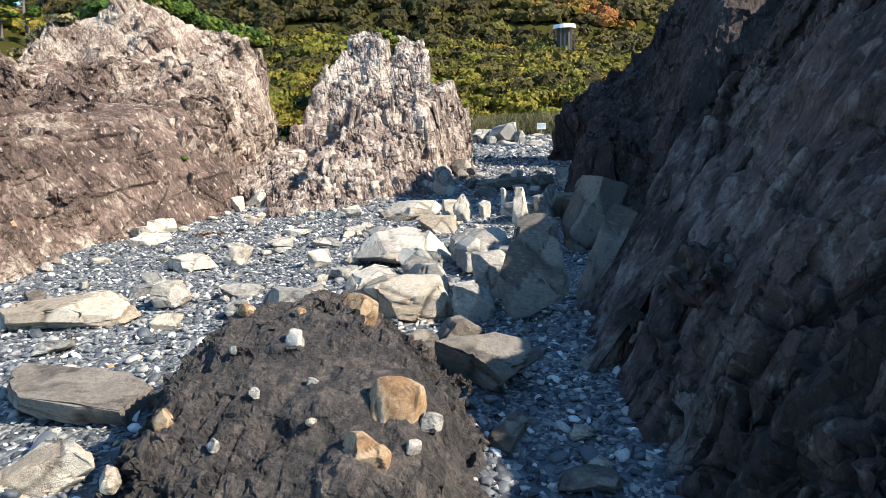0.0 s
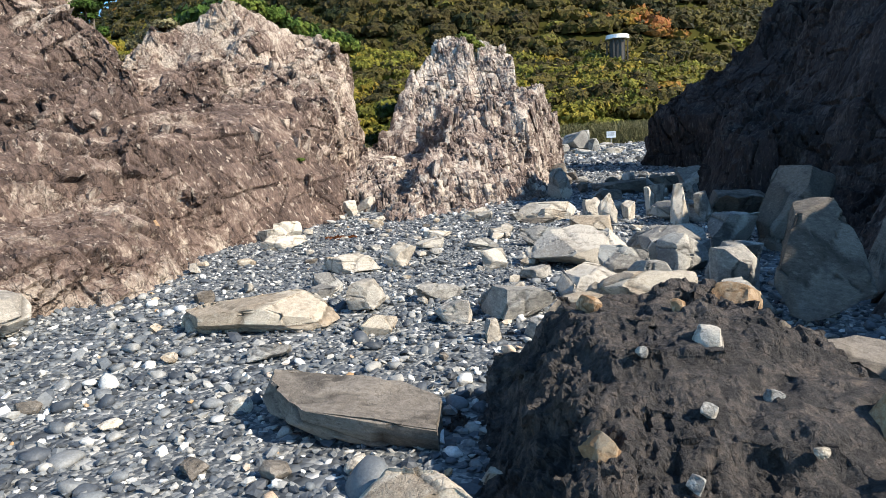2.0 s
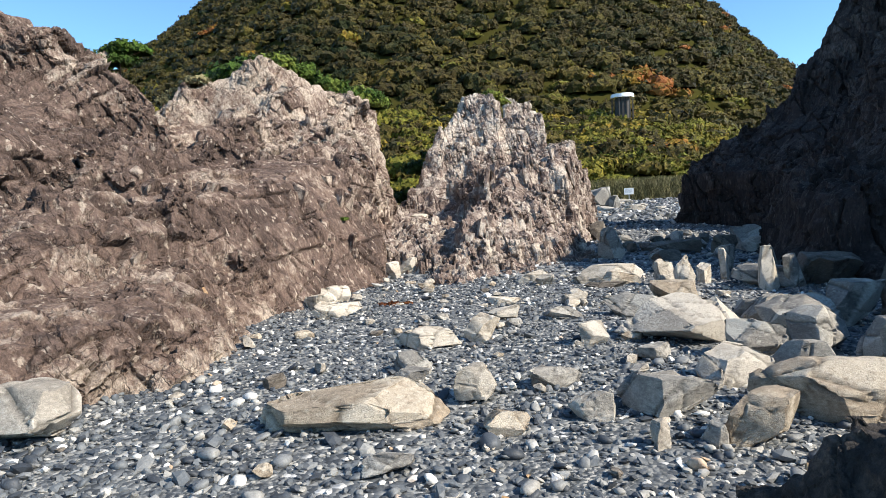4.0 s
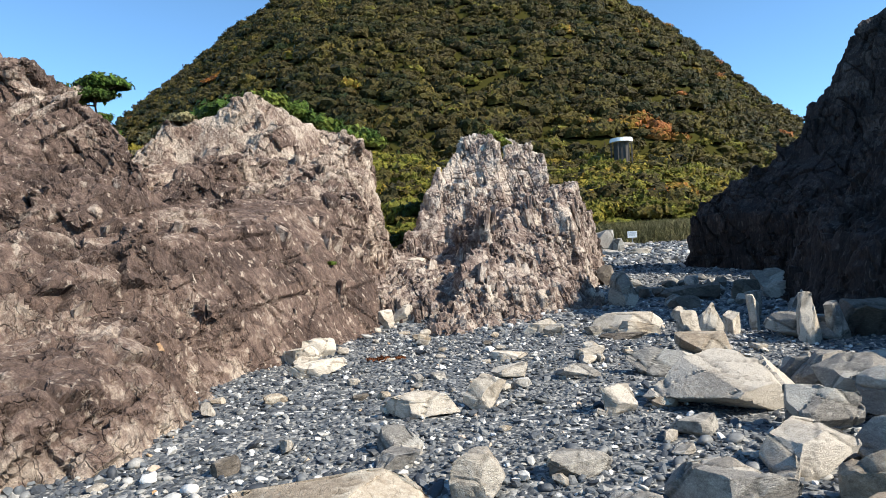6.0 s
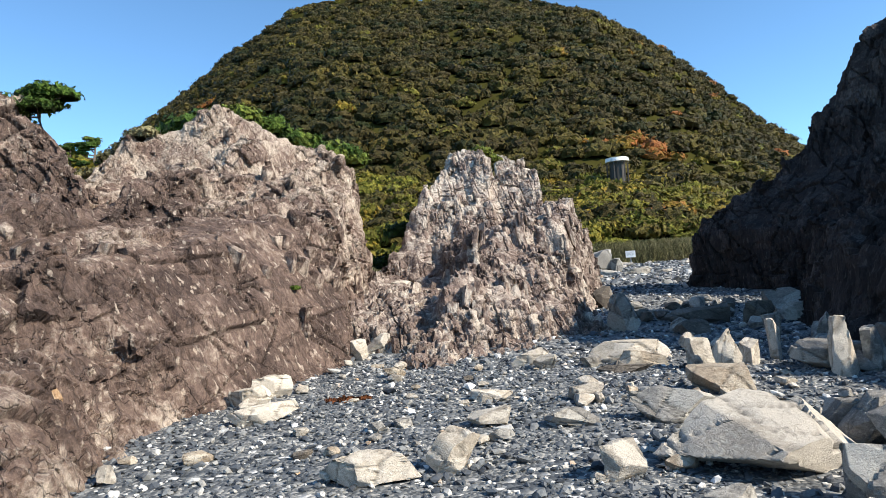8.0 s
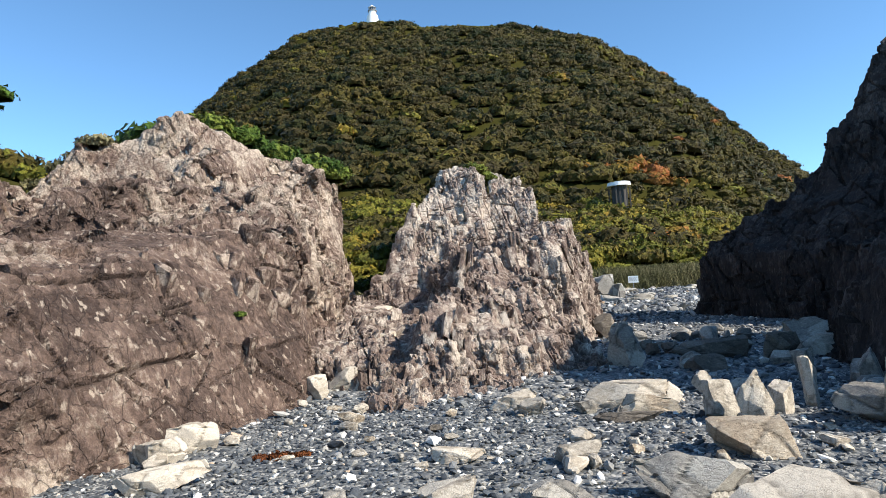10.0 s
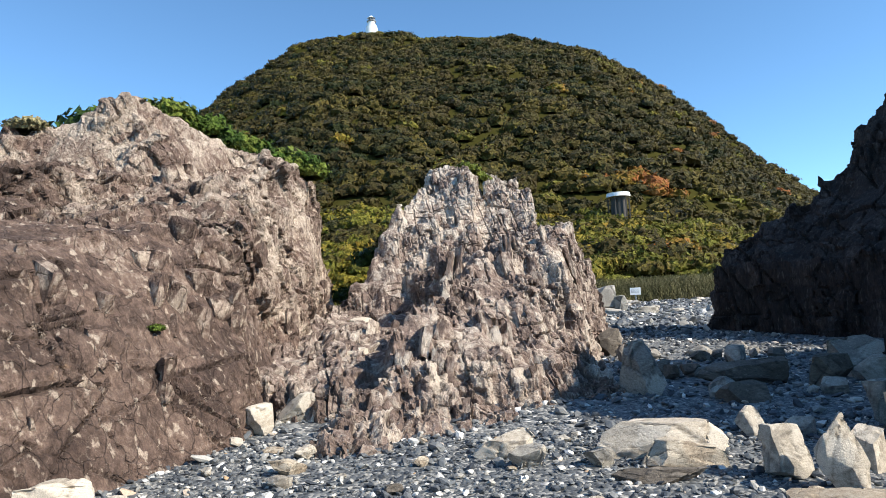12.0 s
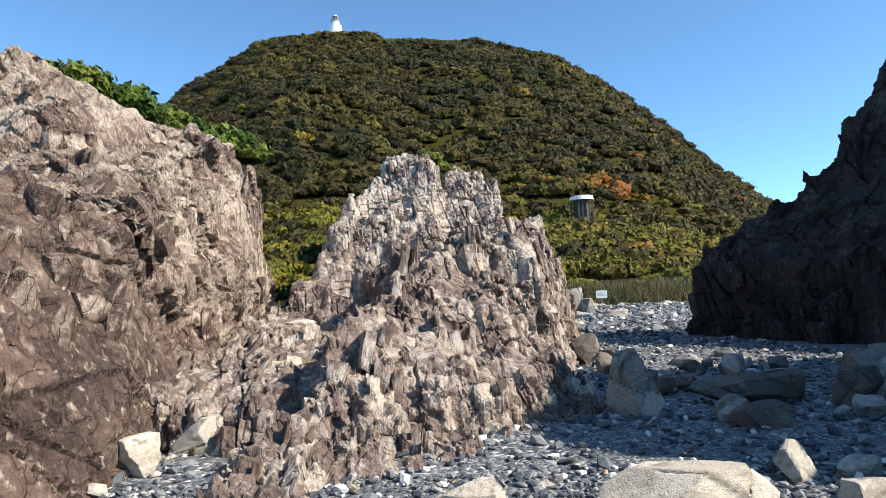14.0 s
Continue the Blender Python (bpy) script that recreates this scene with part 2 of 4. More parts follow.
def rock_material(name, dark, mid, pale, stain, pale_share=0.5, stain_share=0.3, grain=(1, 1, 1), turn=(0, 0, 0), bump=0.5, rough=0.85, size=1.0, vein=0.35):
    m, t, b = nodes_of(name)
    p = place_of(t)
    g = place_of(t, grain, turn)
    tint = node(t, "Attribute")
    tint.attribute_name = "tint"
    joint = node(t, "Attribute")
    joint.attribute_name = "joint"
    broad = noise_of(t, p, 0.55 / size, 5, 0.62, 0.4)
    fine = noise_of(t, g, 9 / size, 8, 0.7)
    share = arith(t, "ADD", arith(t, "MULTIPLY", broad, 0.62), arith(t, "MULTIPLY", tint.outputs["Fac"], 0.38))
    share = arith(t, "ADD", share, arith(t, "MULTIPLY", arith(t, "SUBTRACT", fine, 0.5), 0.8))
    lo = 1 - pale_share
    col = ramp(t, share, (max(0, lo - 0.34), dark), (max(0.05, lo - 0.08), mid), (min(1, lo + 0.16), pale))
    rust = ramp(t, noise_of(t, p, 0.9 / size, 4, 0.6, 1.2), (0.72 - 0.3 * stain_share, grey(0)), (0.84 - 0.3 * stain_share, grey(0.75)))
    col = mix(t, rust, col, stain)
    line = node(t, "TexVoronoi", [("Vector", g)], Scale=2.6 / size)
    line.feature = "DISTANCE_TO_EDGE"
    warp = node(t, "TexNoise", [("Vector", g)], Scale=2.0 / size, Detail=4)
    t.links.new(mix(t, 0.8, g, warp.outputs["Color"], "ADD"), line.inputs["Vector"])
    crack = ramp(t, line.outputs["Distance"], (0.0, grey(1)), (0.035, grey(0)))
    veins = ramp(t, noise_of(t, g, 1.7 / size, 5, 0.55, 2.5), (0.49, grey(0)), (0.5, grey(1)), (0.51, grey(0)))
    col = mix(t, arith(t, "MULTIPLY", veins, vein * 0.3), col, tuple(min(0.8, c * 1.2) for c in pale))
    fleck = ramp(t, noise_of(t, g, 6.5 / size, 3, 0.55), (0.6, grey(0)), (0.68, grey(1)))
    col = mix(t, arith(t, "MULTIPLY", fleck, vein * 1.6), col, pale)
    pit = ramp(t, noise_of(t, g, 4.3 / size, 4, 0.6, 0.6), (0.32, grey(1)), (0.4, grey(0)))
    col = mix(t, arith(t, "MULTIPLY", pit, 0.55), col, dark)
    col = mix(t, arith(t, "MULTIPLY", crack, 0.3), col, tuple(c * 0.45 for c in dark))
    col = mix(t, arith(t, "MULTIPLY", joint.outputs["Fac"], 0.75), col, tuple(c * 0.5 for c in dark))
    speck = ramp(t, noise_of(t, p, 55 / size, 3, 0.7), (0.3, grey(0.72)), (0.7, grey(1.22)))
    col = mix(t, 1.0, col, speck, "MULTIPLY")
    t.links.new(col, b.inputs["Base Color"])
    b.inputs["Roughness"].default_value = rough
    b.inputs["Specular IOR Level"].default_value = 0.3
    height = arith(t, "ADD", arith(t, "MULTIPLY", fine, 0.9), arith(t, "MULTIPLY", noise_of(t, g, 38 / size, 5, 0.7), 0.3))
    height = arith(t, "SUBTRACT", height, arith(t, "MULTIPLY", crack, 0.35))
    n = node(t, "Bump", [("Height", height)], Strength=bump, Distance=0.09 * size)
    t.links.new(n.outputs[0], b.inputs["Normal"])
    return m


MAUVE = rock_material("mauve_rock", (0.07, 0.045, 0.035), (0.205, 0.138, 0.106), (0.56, 0.455, 0.355), (0.42, 0.24, 0.09), 0.4, 0.12, (1.35, 1.35, 0.9), (0, 18, 20), 0.9, vein=0.5)
RIBBED = rock_material("ribbed_rock", (0.075, 0.054, 0.045), (0.21, 0.15, 0.122), (0.55, 0.47, 0.385), (0.4, 0.22, 0.12), 0.47, 0.05, (1.5, 1.5, 0.8), (0, 0, 10), 0.6)
# near wall: darker than its sunlit brown, so its shade is in the colour
SHADED = rock_material("shaded_brown_rock", (0.04, 0.028, 0.024), (0.135, 0.09, 0.075), (0.28, 0.235, 0.205), (0.16, 0.09, 0.05), 0.32, 0.06, (1.4, 1.4, 0.8), (0, 25, 0), 0.7)
# far cliff: a still darker copy, its deep shade painted into the albedo
CLIFF = rock_material("shaded_cliff_rock", (0.02, 0.0155, 0.014), (0.052, 0.037, 0.032), (0.15, 0.125, 0.11), (0.12, 0.07, 0.04), 0.34, 0.05, (2.4, 2.4, 0.6), (0, 25, 0), 0.7)
LAVA = rock_material("black_conglomerate", (0.03, 0.027, 0.025), (0.075, 0.066, 0.06), (0.17, 0.135, 0.11), (0.26, 0.16, 0.08), 0.42, 0.05, (1.6, 1.6, 0.8), (20, 15, 0), 1.0, size=0.4, vein=0.1)
CREAM = rock_material("cream_stone", (0.3, 0.25, 0.19), (0.44, 0.375, 0.29), (0.62, 0.55, 0.45), (0.55, 0.38, 0.18), 0.6, 0.1, (1, 1, 1.6), (0, 0, 0), 0.45, size=0.45)
PALE = rock_material("pale_grey_stone", (0.2, 0.175, 0.145), (0.33, 0.29, 0.235), (0.5, 0.45, 0.375), (0.4, 0.3, 0.18), 0.55, 0.06, (1, 1, 1.8), (10, 0, 0), 0.5, size=0.45)
GREYST = rock_material("grey_stone", (0.13, 0.12, 0.105), (0.26, 0.24, 0.21), (0.45, 0.42, 0.36), (0.3, 0.22, 0.14), 0.5, 0.05, (1, 1, 1.8), (0, 12, 0), 0.5, size=0.45)
TAN = rock_material("tan_stone", (0.19, 0.145, 0.1), (0.36, 0.29, 0.21), (0.52, 0.45, 0.35), (0.42, 0.26, 0.12), 0.5, 0.15, (1, 1, 1.6), (0, 8, 0), 0.55, size=0.45)
SLATE = rock_material("slate_stone", (0.075, 0.064, 0.052), (0.145, 0.122, 0.098), (0.25, 0.215, 0.175), (0.22, 0.15, 0.09), 0.45, 0.06, (1, 1, 2.2), (0, 10, 0), 0.5, size=0.45)
RUST = rock_material("orange_stone", (0.15, 0.085, 0.045), (0.3, 0.175, 0.085), (0.45, 0.33, 0.21), (0.5, 0.26, 0.08), 0.5, 0.3, (1, 1, 1), (0, 0, 0), 0.5, size=0.25)
KINDS = {"cream": CREAM, "pale": PALE, "grey": GREYST, "tan": TAN, "slate": SLATE, "brown": TAN, "rust": RUST}


def pebble_material():
    m, t, b = nodes_of("pebbles")
    geo = node(t, "NewGeometry")
    col = ramp(t, geo.outputs["Random Per Island"], (0.0, (0.035, 0.04, 0.047)), (0.3, (0.07, 0.078, 0.088)), (0.55, (0.13, 0.14, 0.145)), (0.74, (0.22, 0.22, 0.21)),
               (0.86, (0.36, 0.34, 0.3)), (0.95, (0.62, 0.6, 0.55)), (0.985, (0.7, 0.68, 0.64)), (1.0, (0.42, 0.25, 0.11)))
    p = place_of(t)
    col = mix(t, 1.0, col, ramp(t, noise_of(t, p, 60, 5, 0.7), (0.3, grey(0.7)), (0.7, grey(1.25))), "MULTIPLY")
    t.links.new(col, b.inputs["Base Color"])
    b.inputs["Roughness"].default_value = 0.6
    t.links.new(node(t, "Bump", [("Height", noise_of(t, p, 90, 4))], Strength=0.25, Distance=0.01).outputs[0], b.inputs["Normal"])
    return m


def shingle_material():
    """Fine shingle between and beyond the pebbles."""
    m, t, b = nodes_of("shingle")
    p = place_of(t)
    v = node(t, "TexVoronoi", [("Vector", p)], Scale=17, Randomness=1.0)
    col = ramp(t, node(t, "SeparateColor", [("Color", v.outputs["Color"])]).outputs[0], (0.0, (0.035, 0.04, 0.046)), (0.45, (0.09, 0.098, 0.105)), (0.72, (0.17, 0.175, 0.175)),
               (0.9, (0.32, 0.31, 0.28)), (0.98, (0.6, 0.58, 0.54)))
    v2 = node(t, "TexVoronoi", [("Vector", p)], Scale=42)
    col2 = ramp(t, node(t, "SeparateColor", [("Color", v2.outputs["Color"])]).outputs[1], (0.0, (0.03, 0.034, 0.04)), (0.6, (0.11, 0.118, 0.12)), (0.95, (0.4, 0.38, 0.34)))
    col = mix(t, ramp(t, noise_of(t, p, 1.3, 5), (0.42, grey(0)), (0.58, grey(1))), col, col2)
    t.links.new(col, b.inputs["Base Color"])
    b.inputs["Roughness"].default_value = 0.75
    h = arith(t, "SUBTRACT", 1.0, v.outputs["Distance"])
    t.links.new(node(t, "Bump", [("Height", h)], Strength=0.9, Distance=0.03).outputs[0], b.inputs["Normal"])
    return m


def foliage_material(name, *stops, gloss=0.5):
    m, t, b = nodes_of(name)
    tint = node(t, "Attribute")
    tint.attribute_name = "tint"
    geo = node(t, "NewGeometry")
    at = arith(t, "ADD", tint.outputs["Fac"], arith(t, "MULTIPLY", arith(t, "SUBTRACT", geo.outputs["Random Per Island"], 0.5), 0.14))
    col = ramp(t, at, *stops)
    col = mix(t, 1.0, col, ramp(t, geo.outputs["Random Per Island"], (0, grey(0.65)), (1, grey(1.3))), "MULTIPLY")
    p = place_of(t)
    leafy = noise_of(t, p, 2.2, 5, 0.75)
    col = mix(t, 1.0, col, ramp(t, leafy, (0.32, grey(0.5)), (0.68, grey(1.35))), "MULTIPLY")
    t.links.new(node(t, "Bump", [("Height", leafy)], Strength=0.9, Distance=0.5).outputs[0], b.inputs["Normal"])
    t.links.new(col, b.inputs["Base Color"])
    b.inputs["Roughness"].default_value = gloss
    b.inputs["Specular IOR Level"].default_value = 0.1
    return m


def plain_material(name, a, b_col, scale=8, rough=0.6, bump=0.1, metal=0.0):
    m, t, b = nodes_of(name)
    p = place_of(t)
    t.links.new(mix(t, noise_of(t, p, scale), a, b_col), b.inputs["Base Color"])
    b.inputs["Roughness"].default_value, b.inputs["Metallic"].default_value = rough, metal
    t.links.new(node(t, "Bump", [("Height", noise_of(t, p, scale * 6))], Strength=bump, Distance=0.02).outputs[0], b.inputs["Normal"])
    return m


PEBBLE, SHINGLE = pebble_material(), shingle_material()
WOODS = foliage_material("evergreen_leaves", (0.0, (0.016, 0.026, 0.008)), (0.16, (0.038, 0.037, 0.011)), (0.3, (0.066, 0.05, 0.017)), (0.42, (0.074, 0.062, 0.015)), (0.54, (0.115, 0.085, 0.02)), (0.66, (0.145, 0.145, 0.022)), (0.82, (0.22, 0.17, 0.025)), (0.92, (0.26, 0.13, 0.025)), (1.0, (0.28, 0.1, 0.03)))
SHRUB = foliage_material("shrub_leaves", (0.0, (0.025, 0.05, 0.012)), (0.5, (0.07, 0.12, 0.02)), (1.0, (0.2, 0.22, 0.04)))
STRAW = foliage_material("dry_grass", (0.0, (0.09, 0.09, 0.03)), (0.5, (0.19, 0.165, 0.075)), (1.0, (0.32, 0.28, 0.15)), gloss=0.7)
SOIL = plain_material("woodland_floor", (0.026, 0.026, 0.007), (0.06, 0.054, 0.015), 0.2, 1.0, 0.3)
SOIL.node_tree.nodes["Principled BSDF"].inputs["Specular IOR Level"].default_value = 0.0
BARK = plain_material("bark", (0.07, 0.05, 0.035), (0.16, 0.13, 0.1), 12, 0.9, 0.5)
WHITE = plain_material("white_paint", (0.78, 0.78, 0.76), (0.84, 0.84, 0.82), 3, 0.5, 0.05)
CONCRETE = plain_material("weathered_concrete", (0.16, 0.15, 0.13), (0.34, 0.32, 0.29), 2, 0.85, 0.2)
DARKGLASS = plain_material("dark_glass", (0.03, 0.035, 0.04), (0.06, 0.065, 0.07), 2, 0.1, 0.0)
TIMBER = plain_material("dark_timber", (0.03, 0.028, 0.025), (0.07, 0.06, 0.05), 6, 0.8, 0.2)
STEEL = plain_material("grey_steel", (0.25, 0.25, 0.25), (0.35, 0.35, 0.34), 9, 0.5, 0.05, 0.6)


# ---- ground ----
def ground_height(x, y):
    z = np.interp(y, (-60, 6, 10, 15, 22, 28, 50, 70, 120), (-0.9, -0.45, -0.4, -0.3, -0.1, 0.12, 0.9, 1.6, 1.8))
    z = z - 0.2 * np.exp(-((x - 0.75) / 0.9) ** 2 - ((y - 3.1) / 1.4) ** 2)
    p = np.stack([x, y, x * 0], -1)
    return z + 0.035 * fractal(p / 1.6, 3, 5) * np.clip(1 - (np.abs(y) - 60) / 60, 0, 1)


def axis(*stretches):
    out = []
    for a, b, h in stretches:
        out.append(np.arange(a, b, h))
    return np.concatenate(out + [[stretches[-1][1]]])


gx = axis((-3000, -300, 300), (-300, -60, 20), (-60, -14, 2), (-14, 8, 0.22), (8, 60, 2), (60, 300, 20), (300, 3000, 300))
gy = axis((-3000, -300, 300), (-300, -20, 20), (-20, 0, 1), (0, 30, 0.22), (30, 80, 0.6), (80, 300, 10), (300, 3000, 300))


def sheet(xs, ys, height):
    a, b = np.meshgrid(xs, ys, indexing="ij")
    v = np.stack([a.ravel(), b.ravel(), height(a.ravel(), b.ravel())], -1)
    i = np.arange(a.size).reshape(a.shape)
    return v, np.stack([i[:-1, :-1], i[1:, :-1], i[1:, 1:], i[:-1, 1:]], -1).reshape(-1, 4)


ground = new("ground", mesh_from("ground", *sheet(gx, gy, ground_height), SHINGLE))
tagged(ground, "dark grey shingle beach sloping up to the grass", "beach", kind="structure")


def hill_height(x, y):
    p = np.stack([x, y, x * 0], -1)
    wide = (x + 2) * 393 / np.maximum(y - 7, 80) + 6 * fractal(p / 50, 2, 12)
    ridge = np.interp(wide, (-455, -375, -294, -229, -160, -103, -66, -35, 35, 80, 122, 141, 156, 181, 202, 260, 330, 420), (0, 14, 48, 82, 129, 163, 170, 165, 159, 149, 122, 104, 88, 70, 55, 24, 6, 0))
    rise = np.where(y < 400, np.interp(y, (80, 95, 117, 400), (-0.03, 0.035, 0.092, 1.0)), np.maximum(1 - (y - 400) / 250, -0.05))
    knoll = np.maximum(19 - 0.42 * np.hypot(x + 56, y - 74), -9)
    z = 1.045 * ridge * rise
    return np.maximum(np.where(z > 0.5, z, -9), knoll) + 2.0 * fractal(p / 25, 3, 11) * np.clip(z / 20, 0, 1)


hill = new("hill", mesh_from("hill", *sheet(axis((-460, 430, 6)), axis((40, 700, 6)), hill_height), SOIL))
tagged(hill, "steep wooded hill under the lighthouse", "hill", kind="structure")


# ---- foliage ----
def icosphere(levels):
    bm = bmesh.new()
    bmesh.ops.create_icosphere(bm, subdivisions=levels, radius=1)
    v = np.array([tuple(p.co) for p in bm.verts])
    f = np.array([[p.index for p in q.verts] for q in bm.faces])
    bm.free()
    return v, f


def crown_template(leaves, leaf, s, flat=0.75):
    """Leaf clumps on and in a lumpy dome, radius 1."""
    rng = np.random.default_rng(s)
    n = rng.normal(size=(leaves, 3))
    n[:, 2] = np.abs(n[:, 2]) * 1.0 - 0.25
    n /= np.linalg.norm(n, axis=1, keepdims=True)
    r = (0.8 + 0.28 * smooth_noise(n * 2.2 + s, s) + rng.uniform(-0.16, 0.1, leaves))
    c = n * r[:, None] * np.array([1, 1, flat])
    up = n + rng.normal(size=(leaves, 3)) * 0.4
    up /= np.linalg.norm(up, axis=1, keepdims=True)
    a = np.cross(up, rng.normal(size=(leaves, 3)))
    a /= np.linalg.norm(a, axis=1, keepdims=True)
    b = np.cross(up, a)
    size = leaf * rng.uniform(0.6, 1.3, leaves)[:, None]
    corner = [c - a * size - b * size * 0.5, c + a * size - b * size * 0.4, c + b * size * 0.8 + up * size * 0.25]
    loose = np.stack(corner, 1).reshape(-1, 3)
    bv, bf = icosphere(2)
    bf = bf[bv[bf][:, :, 2].max(1) > -0.1]
    br = 0.8 + 0.28 * smooth_noise(bv * 2.2 + s, s) - 0.1
    body = bv * br[:, None] * np.array([1, 1, flat])
    return np.concatenate([body, loose]), np.concatenate([bf, np.arange(len(loose)).reshape(-1, 3) + len(body)])


def scatter(name, material, templates, xyz, radius, spin, tint, tall=None):
    """Many copies of the templates as one mesh of loose leaves."""
    vs, ts, fs, total = [], [], [], 0
    pick = np.arange(len(xyz)) % len(templates)
    for k, (tp, tf) in enumerate(templates):
        m = pick == k
        c, s = np.cos(spin[m])[:, None], np.sin(spin[m])[:, None]
        x = (tp[None, :, 0] * c - tp[None, :, 1] * s) * radius[m][:, None]
        y = (tp[None, :, 0] * s + tp[None, :, 1] * c) * radius[m][:, None]
        z = tp[None, :, 2] * (radius if tall is None else tall)[m][:, None]
        vs.append((np.stack([x, y, z], -1) + xyz[m][:, None, :]).reshape(-1, 3))
        ts.append(np.repeat(tint[m], tp.shape[0]))
        fs.append((tf[None] + (np.arange(m.sum()) * len(tp))[:, None, None]).reshape(-1, 3) + total)
        total += len(vs[-1])
    v = np.concatenate(vs)
    return new(name, mesh_from(name, v, np.concatenate(fs), material, False, tint=np.concatenate(ts)))


rng = np.random.default_rng(3)


def wood_tint(x, y, z, rng):
    p = np.stack([x, y, z], -1)
    t = 0.3 + 0.16 * fractal(p / 38, 3, 21) + rng.normal(0, 0.11, len(x)) + 0.12 * np.clip(1 - z / 40, 0, 1)
    patch = fractal(p / 11, 2, 25) + 0.25 * rng.random(len(x))
    t = np.where((patch > 0.98) & (z < 115), rng.uniform(0.76, 1.0, len(x)), np.clip(t, 0.02, 0.72))
    return t


# the slope facing the beach
n = 15000
hx, hy = rng.uniform(-330, 300, n), 95 + 320 * rng.random(n) ** 1.3
keep = (np.abs(hx + 19) < 60 + (hy - 60) * 0.95) & (hill_height(hx, hy) > 6)
hx, hy = hx[keep], hy[keep]
hz = hill_height(hx, hy)
size = (2.0 + 2.6 * rng.random(len(hx)) ** 1.5) * np.where(hz < 22, 0.8, 1.0)
bare = (hz > 158) & (np.abs(hx + 5) < 26) | ((hz > 162) & (np.abs(hx + 62) < 16))
size = np.where(bare, size * 0.35, size)
tint = np.where(bare, 0.72, wood_tint(hx, hy, hz, rng))
crowns = [crown_template(62, 0.16, 40 + k, 0.62) for k in range(6)]
wood = scatter("hill_wood", WOODS, crowns, np.stack([hx, hy, hz + size * 0.15], -1), size, rng.uniform(0, 6.28, len(hx)), tint, size * 1.05)
tagged(wood, "dense evergreen wood with a few orange autumn trees", "woodland", kind="stuff")

# low wind-cut bushes at the foot of the hill
n = 1500
hx, hy = rng.uniform(-85, 75, n), rng.uniform(72, 122, n)
ok = (hy > 77) | (hx < -25)
hx, hy = hx[ok], hy[ok]
n = len(hx)
hz = np.maximum(hill_height(hx, hy), ground_height(hx, hy))
size = rng.uniform(1.9, 3.9, n)
tint = np.clip(0.71 + 0.2 * fractal(np.stack([hx, hy, hz], -1) / 9, 2, 31) + rng.normal(0, 0.06, n), 0.1, 0.8)
near_crowns = [crown_template(150, 0.13, 60 + k, 0.5) for k in range(4)]
thicket = scatter("coastal_thicket", WOODS, near_crowns, np.stack([hx, hy, hz + 0.4], -1), size, rng.uniform(0, 6.28, n), tint)
tagged(thicket, "low yellow-green coastal bushes along the hill foot", "bushes", kind="stuff")


# trees close round the hut
hx, hy = 22.4 + rng.uniform(-6, 6, 26), rng.uniform(110.5, 115, 26)
hz = hill_height(hx, hy)
near_hut = scatter("hut_thicket", WOODS, near_crowns, np.stack([hx, hy, hz], -1), rng.uniform(1.8, 2.6, 26), rng.uniform(0, 6.28, 26), rng.uniform(0.1, 0.5, 26))
tagged(near_hut, "dark green bushes crowding round the hut", "bushes", kind="stuff")


# dry grass behind the beach
def blades(n, x0, x1, y0, y1, height, rng):
    x, y = rng.uniform(x0, x1, n), rng.uniform(y0, y1, n)
    ok = fractal(np.stack([x, y, x * 0], -1) / 5, 3, 71) > -0.35 + np.clip((57 - y) / 6, 0, 1)
    x, y = x[ok], y[ok]
    z = np.maximum(ground_height(x, y), hill_height(x, y))
    a, h = rng.uniform(0, 6.28, len(x)), np.interp(y, (50, 60), (0.3, 1.2)) * height * rng.uniform(0.5, 1.3, len(x))
    w = 0.03
    c, s = np.cos(a) * w, np.sin(a) * w
    lx, ly = rng.normal(0, 0.5, len(x)) * h, rng.normal(0, 0.5, len(x)) * h
    v = np.stack([np.stack([x - c, y - s, z - 0.05], -1), np.stack([x + c, y + s, z - 0.05], -1),
                  np.stack([x + lx + c * 0.4, y + ly + s * 0.4, z + h], -1), np.stack([x + lx - c * 0.4, y + ly - s * 0.4, z + h], -1)], 1)
    t = np.clip(0.45 + 0.3 * fractal(np.stack([x, y, x * 0], -1) / 4, 2, 72) + rng.normal(0, 0.12, len(x)), 0, 1)
    return v.reshape(-1, 3), np.repeat(t, 4)


v, tint = blades(60000, -12, 34, 49, 80, 1.15, rng)
grass = tagged(new("dry_grass", mesh_from("dry_grass", v, np.arange(len(v)).reshape(-1, 4), STRAW, False, tint=tint)), "straw-coloured tall dry grass behind the beach", "grass", kind="stuff")


# ---- rock masses ----
def carved(p, *planes):
    """How far p lies outside a mass bounded by planes, each a point on it and the way it faces."""
    total = np.full(len(p), -50.0)
    for x, y, z, nx, ny, nz in planes:
        n = np.array([nx, ny, nz]) / math.sqrt(nx * nx + ny * ny + nz * nz)
        total = np.maximum(total, (p - np.array([x, y, z])) @ n)
    return total


